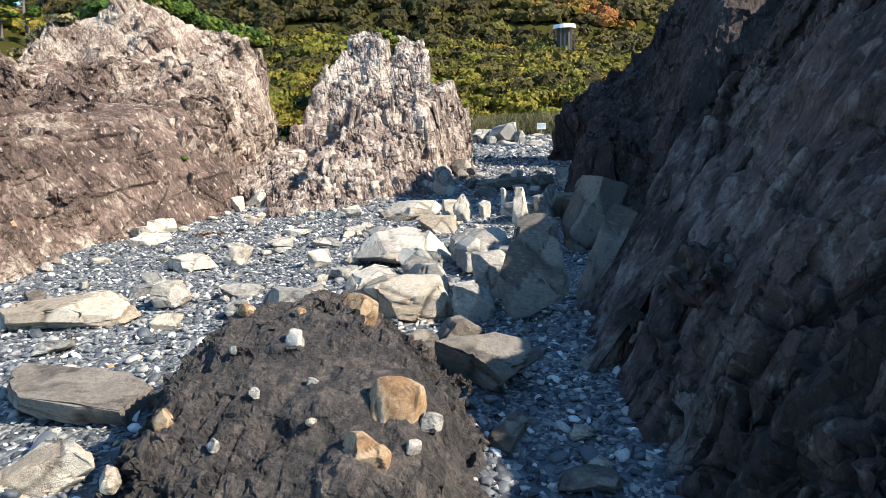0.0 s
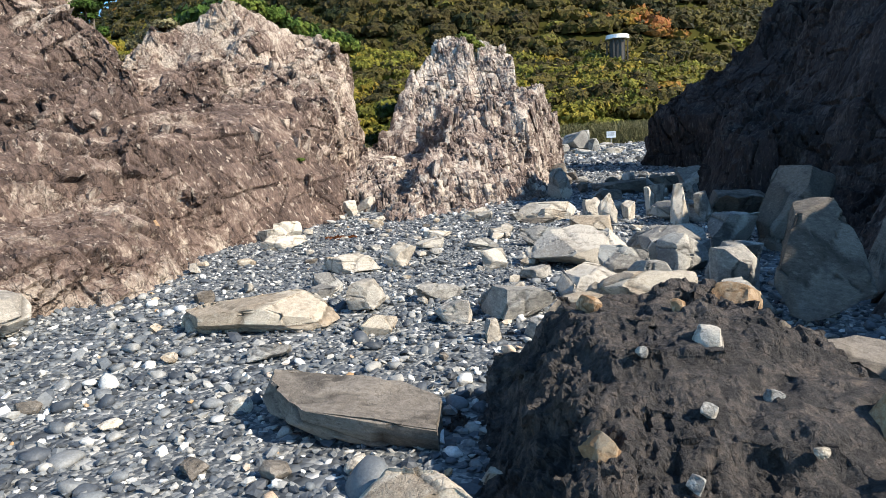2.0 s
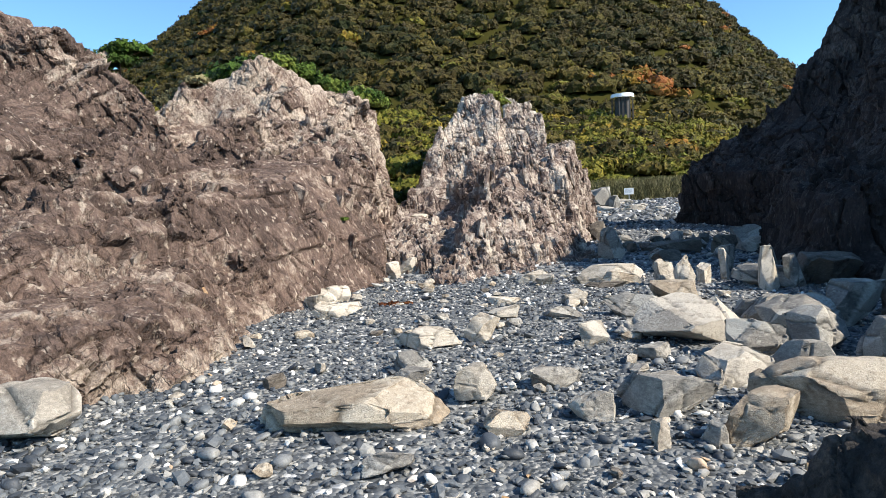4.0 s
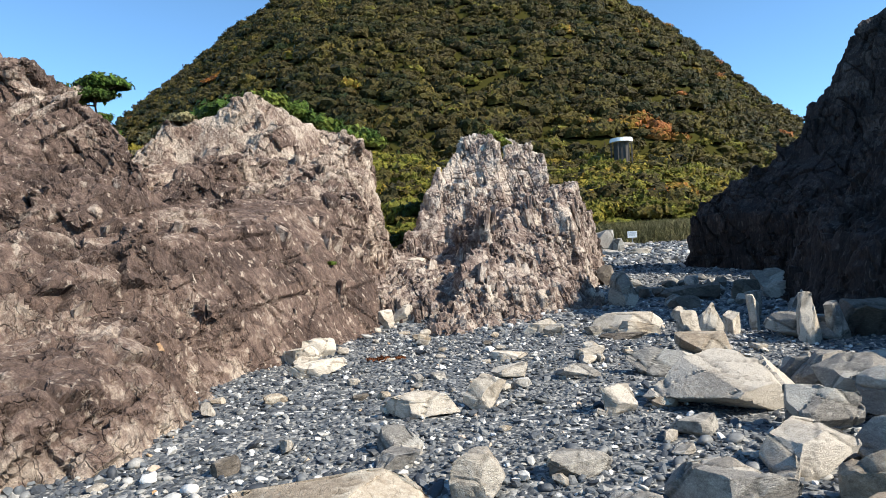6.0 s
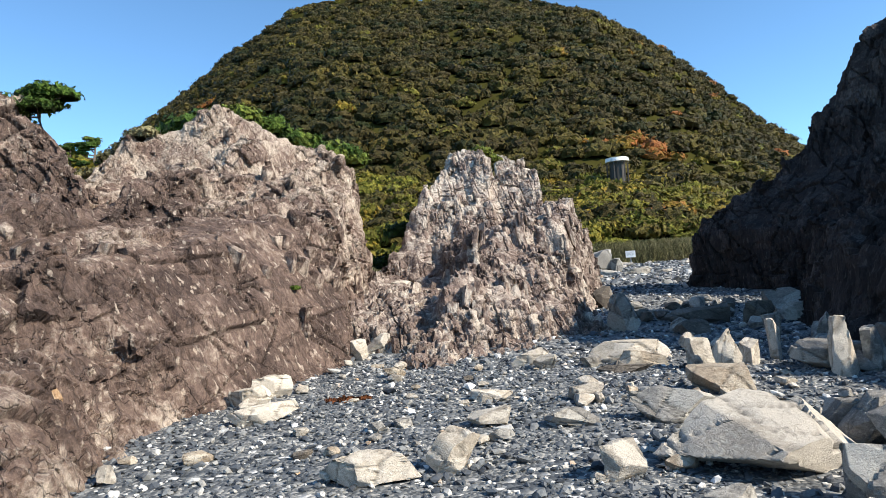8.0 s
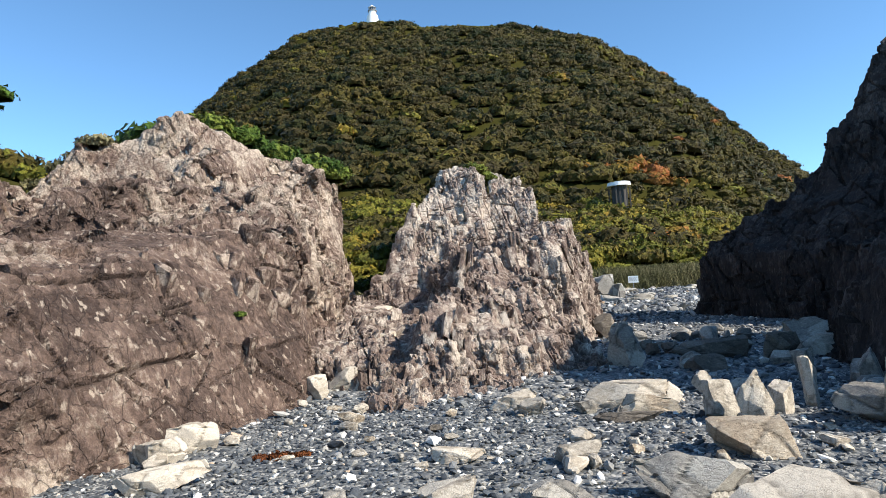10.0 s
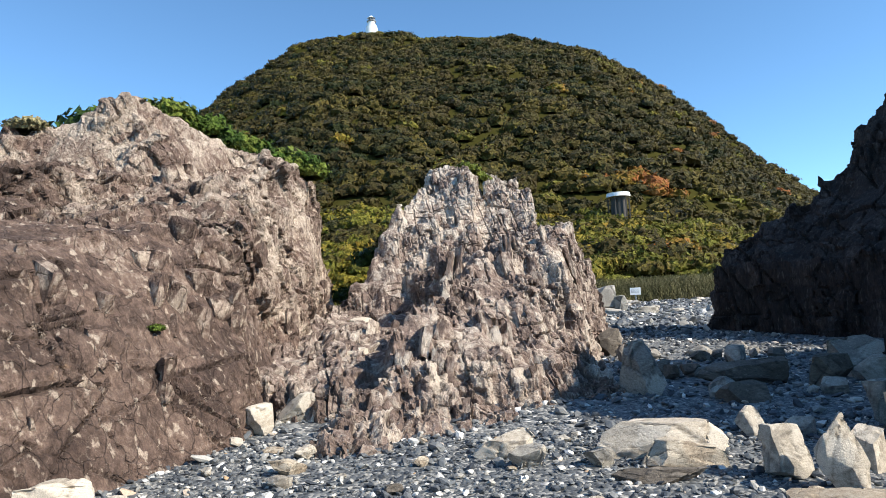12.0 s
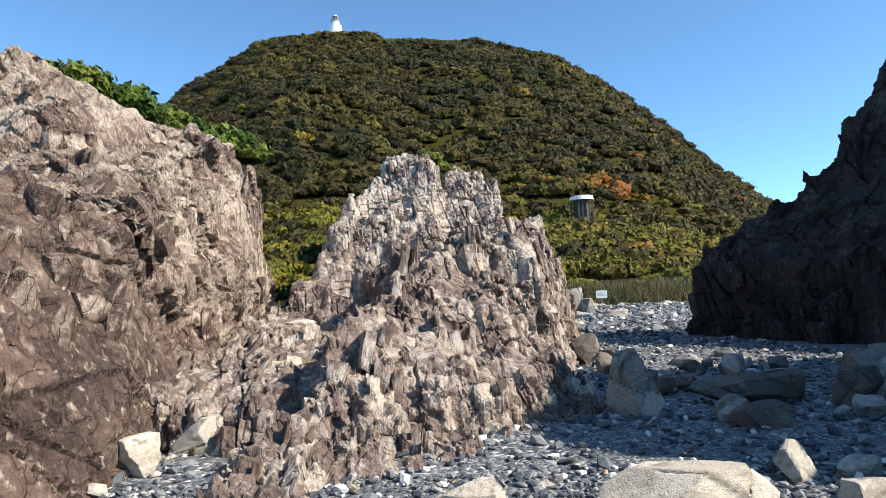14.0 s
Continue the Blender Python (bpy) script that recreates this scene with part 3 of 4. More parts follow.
def left_field(p):
    back = (-8, 28.2, 3, 0, 1, 0.2)
    wall = (-6.65, 26, 3, 0.98, 0.09, 0.15)
    end = (-9, 6.7, 0, 0.1, -1, 0.1)
    return join_fields([
        carved(p, (-6.1, 14.6, 0.65, 0.86, -0.29, 0.42), (-7.55, 12.4, 1.75, 0.15, -0.2, 1), wall, (-9, 20.3, 3, 0, 1, 0.2), end),  # the long leaning face
        carved(p, (-6.4, 8.5, -0.27, 0.88, 0.09, 0.47), (-7.3, 10.5, 0.62, 0.16, -0.1, 1), (-7, 12.5, 0, 0.4, 0.95, 0.1), (-6.4, 8.5, -0.27, 0.75, -0.5, 0.42), end),  # the low front slab
        carved(p, (-6.9, 18.0, 2.9, 0.8, -0.45, 0.42), (-6.9, 18.0, 2.95, 0.3, -0.2, 0.9), (-6.9, 16.4, 2.4, 0.3, -0.95, 0.3), (-9.3, 19, 3, -0.9, 0, 0.4), wall, back),  # the step below the dome
        carved(p, (-8.45, 20.5, 4.0, 0.77, -0.48, 0.43), (-9.05, 21.5, 5.95, 0.36, 0.03, 0.94), (-9.05, 21.5, 6.0, -0.33, -0.05, 0.94), (-12.2, 21.5, 4.6, -0.75, -0.1, 0.6), (-9.9, 20.4, 4.7, 0.1, -0.88, 0.4), wall, back),  # the dome
        carved(p, (-10.4, 15.0, 3.2, 0.5, -0.82, 0.28), (-11.2, 15.5, 4.75, 0.5, 0, 0.86), (-9.8, 15.6, 3.3, 0.8, 0.55, 0.3), (-12, 17.6, 2, 0, 1, 0.3)),  # the block behind the face
        carved(p, (-9.6, 11.2, 2.2, 0.75, -0.5, 0.42), (-9.8, 11.5, 2.75, 0.35, -0.05, 0.93), (-10, 14.5, 2, 0.3, 0.9, 0.2), end),  # the shoulder before it
    ], 0.12)


left_rock = outcrop("rock_outcrop", MAUVE, left_field, (-16, 6.2, -0.9), (-4, 28.9, 7.0), 0.16, (0.75, 1.6, 1.7), (0.34, 0.5, 0.8), (38, 22, -18), 101, (0.3, 0.1), cuts=2, calm=lambda v: np.clip(0.3 + 0.6 * np.clip((v[:, 2] - 1.5 + 0.35 * np.maximum(v[:, 1] - 15.5, 0)) / 0.8, 0, 1.3) + 0.35 * (v[:, 1] < 12.4) + 0.25 * fractal(v / 1.5, 2, 33), 0.08, 1.0), paler=lambda v: np.clip((v[:, 1] - 18.5 + 1.1 * (v[:, 2] - 2) + 1.5 * fractal(v / 2.2, 2, 19)) / 6, -0.24, 0.3) + 0.45 * np.clip(1 - (v[:, 2] + 0.3 - 0.3 * fractal(v / 0.8, 2, 9)) / 0.3, 0, 1) + np.where((v[:, 1] < 12.3) & (v[:, 2] < 1.0), 0.14, 0) - 0.12 * np.clip((-9.2 - v[:, 0]) / 1.0, 0, 1) * (v[:, 1] < 19), cleft=0.09)
tagged(left_rock, "large brown and cream fractured rock outcrop on the shingle", "rock")


def middle_field(p):
    back = (-2, 33.2, 2, 0, 1, 0.15)
    return join_fields([
        carved(p, (-3.3, 28.9, 5.6, -0.1, -0.72, 0.7), (-3.75, 29, 5.6, -0.88, 0, 0.47), (-2.35, 29, 5.3, 0.95, -0.1, 0.26), (-3, 29, 5.85, 0.1, 0, 1), (-3, 30.6, 5, 0, 0.9, 0.4)),  # the taller peak
        carved(p, (-1.2, 31.5, 5.6, 0, -0.85, 0.55), (-1.85, 31.5, 5, -0.97, 0, 0.2), (-0.5, 31.6, 4.5, 0.98, 0, 0.12), (-1.2, 31.5, 5.85, 0.15, 0, 1), back),  # the second peak
        carved(p, (-3.3, 29.0, 4.9, -0.1, -0.68, 0.73), (-3.75, 29, 5.5, -0.88, 0, 0.47), (-0.45, 31.6, 4.0, 0.98, 0, 0.12), (-2.2, 29, 4.75, 0, 0, 1), back),
        carved(p, (-1.5, 22.6, 2.4, -0.05, -0.85, 0.5), (-1.4, 22.9, 2.5, -0.2, -0.12, 0.97), (0.25, 24, 1.3, 0.9, -0.25, 0.3), (-2.9, 22.5, 2.1, -0.85, -0.25, 0.45), (-1, 29, 2, 0, 1, 0.2)),  # the ribbed wall
        carved(p, (-3.05, 19.6, 1.4, -0.85, 0.1, 0.4), (-3.0, 19.6, 1.4, 0.36, -0.4, 0.9), (-3.8, 15.2, -0.1, -0.1, -0.9, 0.45), (-0.2, 20, 0, 0.9, -0.1, 0.5), (-1, 24, 2, 0, 1, 0.2)),  # the ridge running down to the shingle
        carved(p, (-4.5, 18.7, 0.42, 0.05, -0.13, 1), (-5, 17.3, 0, -0.2, -0.95, 0.3), (-6.2, 20, 0, -1, 0, 0.1), (-3, 20, 0, 1, 0, 0.1), (-4, 26, 0, 0, 1, 0)),  # the ledges beside it
    ], 0.1)


middle_rock = outcrop("ribbed_rock_pinnacle", RIBBED, middle_field, (-8.2, 14.2, -0.8), (1.4, 33.6, 6.8), 0.125, (0.46, 0.8, 1.0), (0.2, 0.36, 0.45), (0, -6, 8), 211, (0.2, 0.08), 0.01, cuts=2, paler=lambda v: np.clip((v[:, 2] - 2.9) / 3, -0.08, 0.24), cleft=0.12)
tagged(middle_rock, "jagged pale rock pinnacle with upright ribs", "rock")


def dark_field(p):
    back = (8, 28.3, 2, 0.2, 1, 0.1)
    front = (7, 21.5, 1.5, -0.25, -0.9, 0.3)
    return join_fields([
        carved(p, (5.55, 27.6, 0.7, -0.85, -0.5, 0.1), (6.9, 27.6, 3.0, -0.6, -0.35, 0.72), front, back),
        carved(p, (9.4, 27.6, 6.2, -0.78, -0.45, 0.46), (7, 20.5, 3.5, -0.3, -0.85, 0.4), (11, 27.6, 8.5, -0.5, 0, 0.87), back),
        carved(p, (4.9, 14.6, 1.9, -0.88, 0.12, 0.42), (6, 12.2, 2, -0.2, -0.9, 0.3), (6, 19.2, 2, -0.1, 0.95, 0.25), (7, 15, 7.0, -0.2, 0, 1)),
        carved(p, (3.35, 15.5, 1.0, -0.9, 0.2, 0.3), (4, 15, 1.45, -0.25, -0.1, 1), (4, 13.6, 1, -0.2, -0.95, 0.2), (4, 18.6, 1, -0.1, 0.95, 0.2)),
        carved(p, (4.4, 11, 0.9, -0.7, -0.05, 0.6), (5, 8.5, 1, 0, -1, 0.2), (5, 14, 1, 0, 1, 0.2), (7, 11, 5.0, -0.2, 0, 1)),
    ], 0.45)


dark_rock = outcrop("shaded_rock_cliff", CLIFF, dark_field, (1.8, 8.0, -0.9), (16, 29, 11.4), 0.22, (0.7, 0.9, 2.6), (0.3, 0.4, 0.8), (0, 16, 20), 317, (0.2, 0.11), 0.015, cuts=2, cleft=0.2)
tagged(dark_rock, "tall brown rock cliff beside the path, coloured near black for its shade", "rock")


def near_field(p):
    return join_fields([
        carved(p, (1.75, 4.75, 0.1, -0.8, 0.2, 0.57), (1.65, 4.5, 0.1, -0.8, -0.12, 0.57), (3, 9.3, 1, -0.2, 1, 0.2), (3.2, 5.75, 2.85, 0.15, -0.26, 1), (5, -2, 1, 0, -1, 0)),
        carved(p, (1.75, 3.6, -0.1, -0.93, 0.05, 0.25), (1.9, 3.6, 0.15, -0.5, 0, 0.8), (3, 4.6, 1, 0, 1, 0.2), (5, -1, 1, 0, -1, 0)),
    ], 0.1)


near_rock = outcrop("layered_shaded_rock", SHADED, near_field, (0.4, -1.8, -0.9), (6.6, 10.0, 4.4), 0.1, (0.6, 0.5, 2.6), (0.22, 0.3, 0.8), (0, 33, -24), 411, (0.2, 0.06), 0.012, cuts=2, cleft=0.16)
tagged(near_rock, "brown rock wall of steeply leaning layers, coloured darker for its shade", "rock")
rr = random.Random(12)
axis_up = Vector((1.65, 0.99, 1.97)).normalized()
for k in range(11):
    y = 1.9 + 0.56 * k
    ln = rr.uniform(2.3, 3.4) if y > 3.2 else rr.uniform(1.6, 2.2)
    foot_at = Vector((1.02 + max(0.25 * (y - 4.5), -0.15 * (y - 4.5)) + rr.uniform(-0.14, 0.24), y, -0.45))
    mid = foot_at + axis_up * (ln / 2 - 0.2) + Vector((0.16, 0.09, -0.18))
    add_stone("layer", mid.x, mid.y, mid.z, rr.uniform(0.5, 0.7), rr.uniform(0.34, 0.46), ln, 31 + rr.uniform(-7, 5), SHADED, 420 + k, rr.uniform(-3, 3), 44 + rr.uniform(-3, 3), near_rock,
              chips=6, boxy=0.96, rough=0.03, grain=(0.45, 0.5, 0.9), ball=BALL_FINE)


def lava_field(p):
    return join_fields([
        carved(p, (-1.2, 4.3, 0.27, 0.02, -0.3, 1), (-1.15, 3.6, 0.06, 0.0, -0.55, 0.83), (-1.7, 4.2, 0.08, -0.86, -0.12, 0.48), (-0.5, 4.2, 0.1, 0.75, -0.12, 0.62), (-1.1, 4.85, 0, 0.1, 0.93, 0.35)),
        carved(p, (-0.2, 3.5, -0.08, 0.75, -0.15, 0.62), (-0.6, 3.05, -0.12, 0.05, -0.6, 0.8), (-1.75, 3.3, -0.14, -0.8, -0.15, 0.55), (-0.7, 3.5, 0.02, 0.05, -0.3, 0.95), (-0.6, 4.4, -0.2, 0.1, 0.95, 0.3)),
    ], 0.16)


lava = outcrop("conglomerate_boulder", LAVA, lava_field, (-3.2, 1.6, -0.9), (1.4, 6.0, 0.7), 0.06, (0.3, 0.34, 0.4), (0.07, 0.08, 0.12), (35, 20, 0), 511, (0.075, 0.035), 0.03, cuts=2, cleft=0.03)
tagged(lava, "black conglomerate boulder studded with orange cobbles", "boulder")


def skin_points(ob, step=7):
    """Places on a rock's surface and the way it faces there."""
    out = []
    for key in ("co", "normal"):
        c = np.zeros(len(ob.data.vertices) * 3, np.float32)
        ob.data.vertices.foreach_get(key, c)
        out.append(c.reshape(-1, 3)[::step].astype(float))
    return out


# broken blocks that stand proud of the outcrop
rr = random.Random(31)
co, no = skin_points(left_rock)
front = np.flatnonzero((no[:, 0] - 0.7 * no[:, 1] > 0.75) & (co[:, 2] > 0.2) & (co[:, 0] > -10) & (co[:, 1] > 10))
joints = (((-7.1, 14.4, 2.0), (-5.7, 14.6, 0.0)), ((-6.3, 16.0, 2.3), (-5.6, 15.9, 0.9)), ((-6.0, 16.4, 2.6), (-5.3, 17.2, 0.6)), ((-8.6, 12.0, 1.7), (-7.3, 12.8, 1.9)), ((-8.8, 20.8, 4.6), (-7.6, 19.8, 2.4)), ((-8.4, 18.6, 2.5), (-6.2, 18.4, 2.4)))
for k in range(96):
    if k < 60:
        a, b = joints[k % 6]
        want = np.array(a) + rr.random() * (np.array(b) - np.array(a)) + np.array([rr.gauss(0, 0.12) for _ in range(3)])
        x, y, z = co[front[np.argmin(((co[front] - want) ** 2).sum(1))]]
    else:
        x, y, z = co[front[rr.randrange(len(front))]]
    w = rr.uniform(0.16, 0.42) * (0.8 if y < 14 else 1.0)
    add_stone("block", x - 0.07, y + 0.03, z, w, w * rr.uniform(0.6, 1.0), w * rr.uniform(0.9, 1.9), rr.uniform(-35, 0), MAUVE, 700 + k, rr.uniform(-10, 10), rr.uniform(0, 22), left_rock, ball=BALL_SMALL, boxy=0.8, chips=9)

x, y, z = co[front[np.argmin(((co[front] - np.array((-6.87, 10.5, 0.3))) ** 2).sum(1))]]
add_stone("stained_block", x - 0.03, y + 0.02, z, 0.2, 0.14, 0.36, -20, RUST, 698, 0, 5, left_rock, ball=BALL_SMALL, boxy=0.6)

# rib slabs that stand out of the pinnacle, fanned like a tent
rr = random.Random(5)
co, no = skin_points(middle_rock)
foot = np.flatnonzero((co[:, 1] < 23.2) & (no[:, 1] < 0.1) & (co[:, 2] > -0.35))
for k in range(84):
    x, y, z = co[foot[rr.randrange(len(foot))]]
    ln = rr.uniform(0.45, 1.0) * (1.15 if y > 19 else 0.9)
    lean = float(np.clip(-17 * (x + 2.3), -30, 34)) * (0.5 if y > 21 else 1.0) + rr.uniform(-5, 5)
    add_stone("rib", x, y + 0.12, z - 0.3 * ln, rr.uniform(0.12, 0.26), rr.uniform(0.4, 0.85), ln, rr.uniform(-4, 16), RIBBED, 600 + k, rr.uniform(-26, -6), lean, middle_rock,
              ball=BALL_SMALL, chips=4, boxy=0.95, grain=(0.6, 0.9, 1.3), rough=0.02)

# the tall upright ribs of the wall below the peaks
for k in range(14):
    x = -2.9 + 0.23 * k + rr.uniform(-0.05, 0.05)
    ln = rr.uniform(1.3, 2.0)
    top = 2.45 + 0.45 * math.sin(k * 2.1) * 0.5 + (0.25 if 4 < k < 12 else -0.1) + rr.uniform(-0.12, 0.12)
    add_stone("rib", x, 22.15 + 0.12 * k + rr.uniform(-0.15, 0.2), top - ln / 2, rr.uniform(0.13, 0.22), rr.uniform(0.6, 0.9), ln, rr.uniform(-4, 14), RIBBED, 760 + k, rr.uniform(-16, -6), 6 - 1.6 * k + rr.uniform(-3, 3), middle_rock,
              ball=BALL, chips=5, boxy=0.9, grain=(0.6, 0.8, 1.4), rough=0.03)

# ---- loose stones ----
WORDS = {"cream": "cream-coloured", "pale": "pale grey", "grey": "grey", "tan": "tan", "slate": "dark slate-grey", "brown": "brown"}
count = [0]


def stone(kind, x, y, w, d, h, rz=0.0, rx=0, ry=0, name="boulder", form="angular", ball=BALL, sink=0.12, flat=0.4, boxy=0.6, chips=16, grain=(1, 1, 1), group="", label="", extra=0.0):
    """A stone lying on the shingle, partly sunk into it."""
    count[0] += 1
    s = 1000 + count[0]
    boxy, ball = min(0.97, boxy + (0.22 if name != "cobble" else 0.0)), BALL_FINE if w > 0.55 and ball is BALL else ball
    z = float(ground_height(np.array([x]), np.array([y]))[0]) + h * (0.5 - sink) + extra
    ob = add_stone(name, x, y, z, w, d, h * 1.05, rz, KINDS[kind], s, rx, ry, flat=flat, boxy=boxy, chips=chips, grain=grain, ball=ball)
    return tagged(ob, label or "%s %s boulder half sunk in shingle" % (WORDS[kind], form), "boulder", group or "boulders on the beach")


stone("tan", -4.26, 6.96, 1.65, 0.55, 0.36, 6, name="stone_slab", form="long slab-like", boxy=0.8, flat=0.8, grain=(1.4, 1, 1), label="long tan rock slab lying on the shingle")
stone("pale", -3.24, 7.47, 0.46, 0.4, 0.36, 20, form="rounded")
stone("grey", -3.94, 8.63, 0.52, 0.38, 0.24, -10)
stone("cream", -3.84, 9.73, 0.82, 0.42, 0.28, 8, boxy=0.8, label="cream-white block of broken rock on shingle")
stone("cream", -3.18, 9.9, 0.38, 0.3, 0.4, 30, ry=20, form="wedge-shaped", chips=12)
stone("pale", -2.82, 11.3, 0.52, 0.36, 0.22)
stone("cream", -2.82, 12.4, 0.58, 0.32, 0.14)
stone("pale", -1.89, 9.55, 0.4, 0.32, 0.3, 15)
stone("pale", -2.32, 6.99, 0.38, 0.28, 0.24, -15)
stone("grey", -1.68, 7.05, 0.8, 0.55, 0.33, -8, form="broad")
stone("pale", -0.92, 7.85, 0.72, 0.5, 0.36, 12, rx=6)
stone("grey", 0.49, 9.5, 0.95, 0.6, 0.55, -12, ry=-10, form="brown-faced")
stone("tan", -1.26, 6.36, 0.5, 0.4, 0.4, 25)
stone("pale", -1.95, 6.33, 0.2, 0.14, 0.2, 40, name="rock_fragment")
stone("grey", -1.59, 6.3, 0.2, 0.15, 0.22, 10, name="rock_fragment")
stone("grey", -3.82, 6.11, 0.4, 0.28, 0.16, 5, name="rock_fragment")
stone("tan", -3.03, 6.78, 0.42, 0.3, 0.19, -20, name="rock_fragment")
stone("slate", -2.9, 4.75, 1.4, 0.75, 0.26, -14, ry=6, name="stone_slab", boxy=0.85, flat=0.9, grain=(1.6, 1, 1), label="grey-brown cracked flat slab beside the black boulder")
stone("pale", -6.95, 6.9, 1.0, 0.9, 0.5, 15, form="layered", boxy=0.2, grain=(1.6, 1.6, 0.5), label="pale layered boulder at the rock foot")
stone("cream", -7.23, 9.2, 1.1, 0.45, 0.24, 14, form="low")
stone("grey", -2.5, 7.85, 0.56, 0.3, 0.2, 18)
stone("tan", -0.02, 12.3, 0.9, 0.6, 0.32, -6, form="broad")
stone("pale", -0.72, 9.8, 1.6, 1.0, 0.3, 34, rx=9, ry=-3, name="stone_slab", boxy=0.95, flat=1.0, chips=4, extra=0.08, label="large pale flat slab tilted on the shingle")
stone("grey", -0.95, 11.2, 0.95, 0.55, 0.34, -10, rx=8)
stone("grey", -2.07, 11.1, 0.66, 0.34, 0.18)
stone("grey", 0.3, 10.5, 0.5, 0.4, 0.34, 20)
stone("grey", -0.3, 8.75, 0.62, 0.5, 0.44, -20)
stone("grey", -1.37, 8.72, 0.4, 0.28, 0.18)
stone("grey", -3.9, 8.2, 0.4, 0.3, 0.18, 8)
stone("grey", 2.06, 13.9, 0.85, 0.6, 0.4)
stone("cream", -5.5, 11.95, 0.95, 0.4, 0.24, 24, boxy=0.75, form="low")
stone("cream", -5.97, 12.95, 0.6, 0.4, 0.32, 24)
stone("cream", -6.93, 8.9, 0.78, 0.4, 0.22, 10, form="low")
stone("cream", -0.5, 14.75, 1.45, 0.5, 0.36, -8, name="stone_slab", boxy=0.85, flat=0.8, grain=(1.6, 1, 1), label="cream layered ledge stone lying on the shingle")
stone("tan", -0.55, 14.35, 0.8, 0.32, 0.26, 6, boxy=0.85)
stone("slate", -0.92, 13.85, 0.9, 0.2, 0.12, -3, name="stone_slab", boxy=0.9, flat=0.9, label="thin dark plank-like stone on the shingle")
stone("grey", -1.26, 14.4, 0.32, 0.24, 0.2, 20)
stone("cream", -2.1, 14.85, 0.72, 0.34, 0.28, 16)
stone("pale", -1.95, 14.4, 0.4, 0.26, 0.24, -12)
stone("pale", 0.52, 15.4, 0.36, 0.28, 0.32, 30)
stone("grey", 0.15, 18.2, 0.65, 0.6, 0.9, 10, boxy=0.75)
stone("slate", 0.73, 23.4, 0.62, 0.5, 0.7)
stone("slate", 1.76, 18.7, 1.4, 0.7, 0.46, -6, boxy=0.75)
stone("slate", 2.82, 18.2, 0.72, 0.45, 0.52, 14)
stone("pale", -1.7, 12.25, 0.5, 0.34, 0.22, 14)
stone("cream", -5.84, 13.4, 0.6, 0.4, 0.34, 30)
stone("tan", -4.26, 14.6, 0.34, 0.24, 0.18)
stone("tan", -0.45, 6.9, 1.25, 0.8, 0.5, -30, rx=-4, form="big square", boxy=0.75)
stone("grey", 0.12, 5.95, 0.46, 0.34, 0.24)
stone("slate", 0.35, 4.95, 0.9, 0.55, 0.42, -22, form="smooth", rx=8)
stone("slate", 0.95, 6.65, 0.85, 0.26, 1.15, -26, rx=-26, ry=8, name="standing_slab", boxy=0.5, chips=16, flat=0.0, sink=0.05, label="upright pointed grey slab in the shadow of the wall")
stone("slate", 2.45, 10.2, 1.1, 0.8, 1.25, 20, ry=18, boxy=0.7, form="leaning")
stone("slate", 1.75, 7.1, 0.3, 0.2, 1.15, -20, rx=-20, ry=26, name="standing_slab", boxy=0.72, chips=8, flat=0.0, sink=0.05, label="narrow grey slab leaning against the dark wall")
stone("grey", 0.65, 7.65, 0.6, 0.5, 0.6, 15, boxy=0.75)
stone("grey", 0.32, 6.7, 0.5, 0.42, 0.45, -25, boxy=0.75)
stone("grey", 1.45, 10.3, 0.75, 0.55, 0.62, 12, boxy=0.75)
stone("slate", 2.7, 13.2, 1.3, 0.9, 0.7, 20, ry=-8, boxy=0.75, form="broad")
stone("slate", 0.12, 5.75, 0.55, 0.45, 0.36, 14, boxy=0.75)
stone("grey", 0.45, 9.0, 0.75, 0.6, 0.55, 10, boxy=0.75)
stone("grey", 0.43, 10.2, 0.7, 0.5, 0.45, 40)
stone("grey", -0.2, 7.95, 0.6, 0.46, 0.42, 12)
stone("slate", 0.42, 4.07, 0.34, 0.26, 0.26, 45)
stone("slate", 0.85, 3.6, 0.42, 0.26, 0.14, -10, extra=0.03)
stone("slate", -0.22, 5.5, 0.3, 0.26, 0.28)
stone("grey", 0.3, 6.9, 0.5, 0.4, 0.4, 10)
stone("grey", 0.83, 8.35, 0.6, 0.5, 0.5, 24)
stone("grey", 1.79, 13.2, 1.3, 0.8, 0.42, -10, boxy=0.75, form="broad")
stone("grey", 3.9, 19.2, 1.0, 0.6, 0.7)
stone("brown", -2.4, 3.6, 0.62, 0.46, 0.26, 12, form="cracked")
stone("tan", -2.0, 3.9, 0.14, 0.12, 0.12, 0, name="rock_fragment")
stone("pale", -1.59, 7.5, 0.6, 0.42, 0.18, -6)
for x, y, w, h, kind in ((0.21, 13.9, 0.38, 0.46, "pale"), (0.42, 13.45, 0.32, 0.62, "cream"), (0.97, 14.0, 0.28, 0.42, "cream"), (1.43, 14.3, 0.27, 0.66, "cream"), (1.55, 12.75, 0.38, 0.78, "cream"),
                         (2.05, 12.9, 0.36, 0.6, "grey"), (3.1, 15.1, 0.38, 0.5, "grey"), (2.5, 14.9, 0.4, 0.7, "grey"), (1.9, 15.4, 0.34, 0.6, "grey")):
    stone(kind, x, y, w, w * 0.7, h, 10 + 20 * x, rx=-4, ry=6 * (1 - x), name="standing_stone", boxy=0.62, chips=8, flat=0.0, sink=0.1, grain=(0.6, 0.6, 1.6), group="row of standing stones",
          label="%s upright weathered stone standing in the shingle" % WORDS[kind])

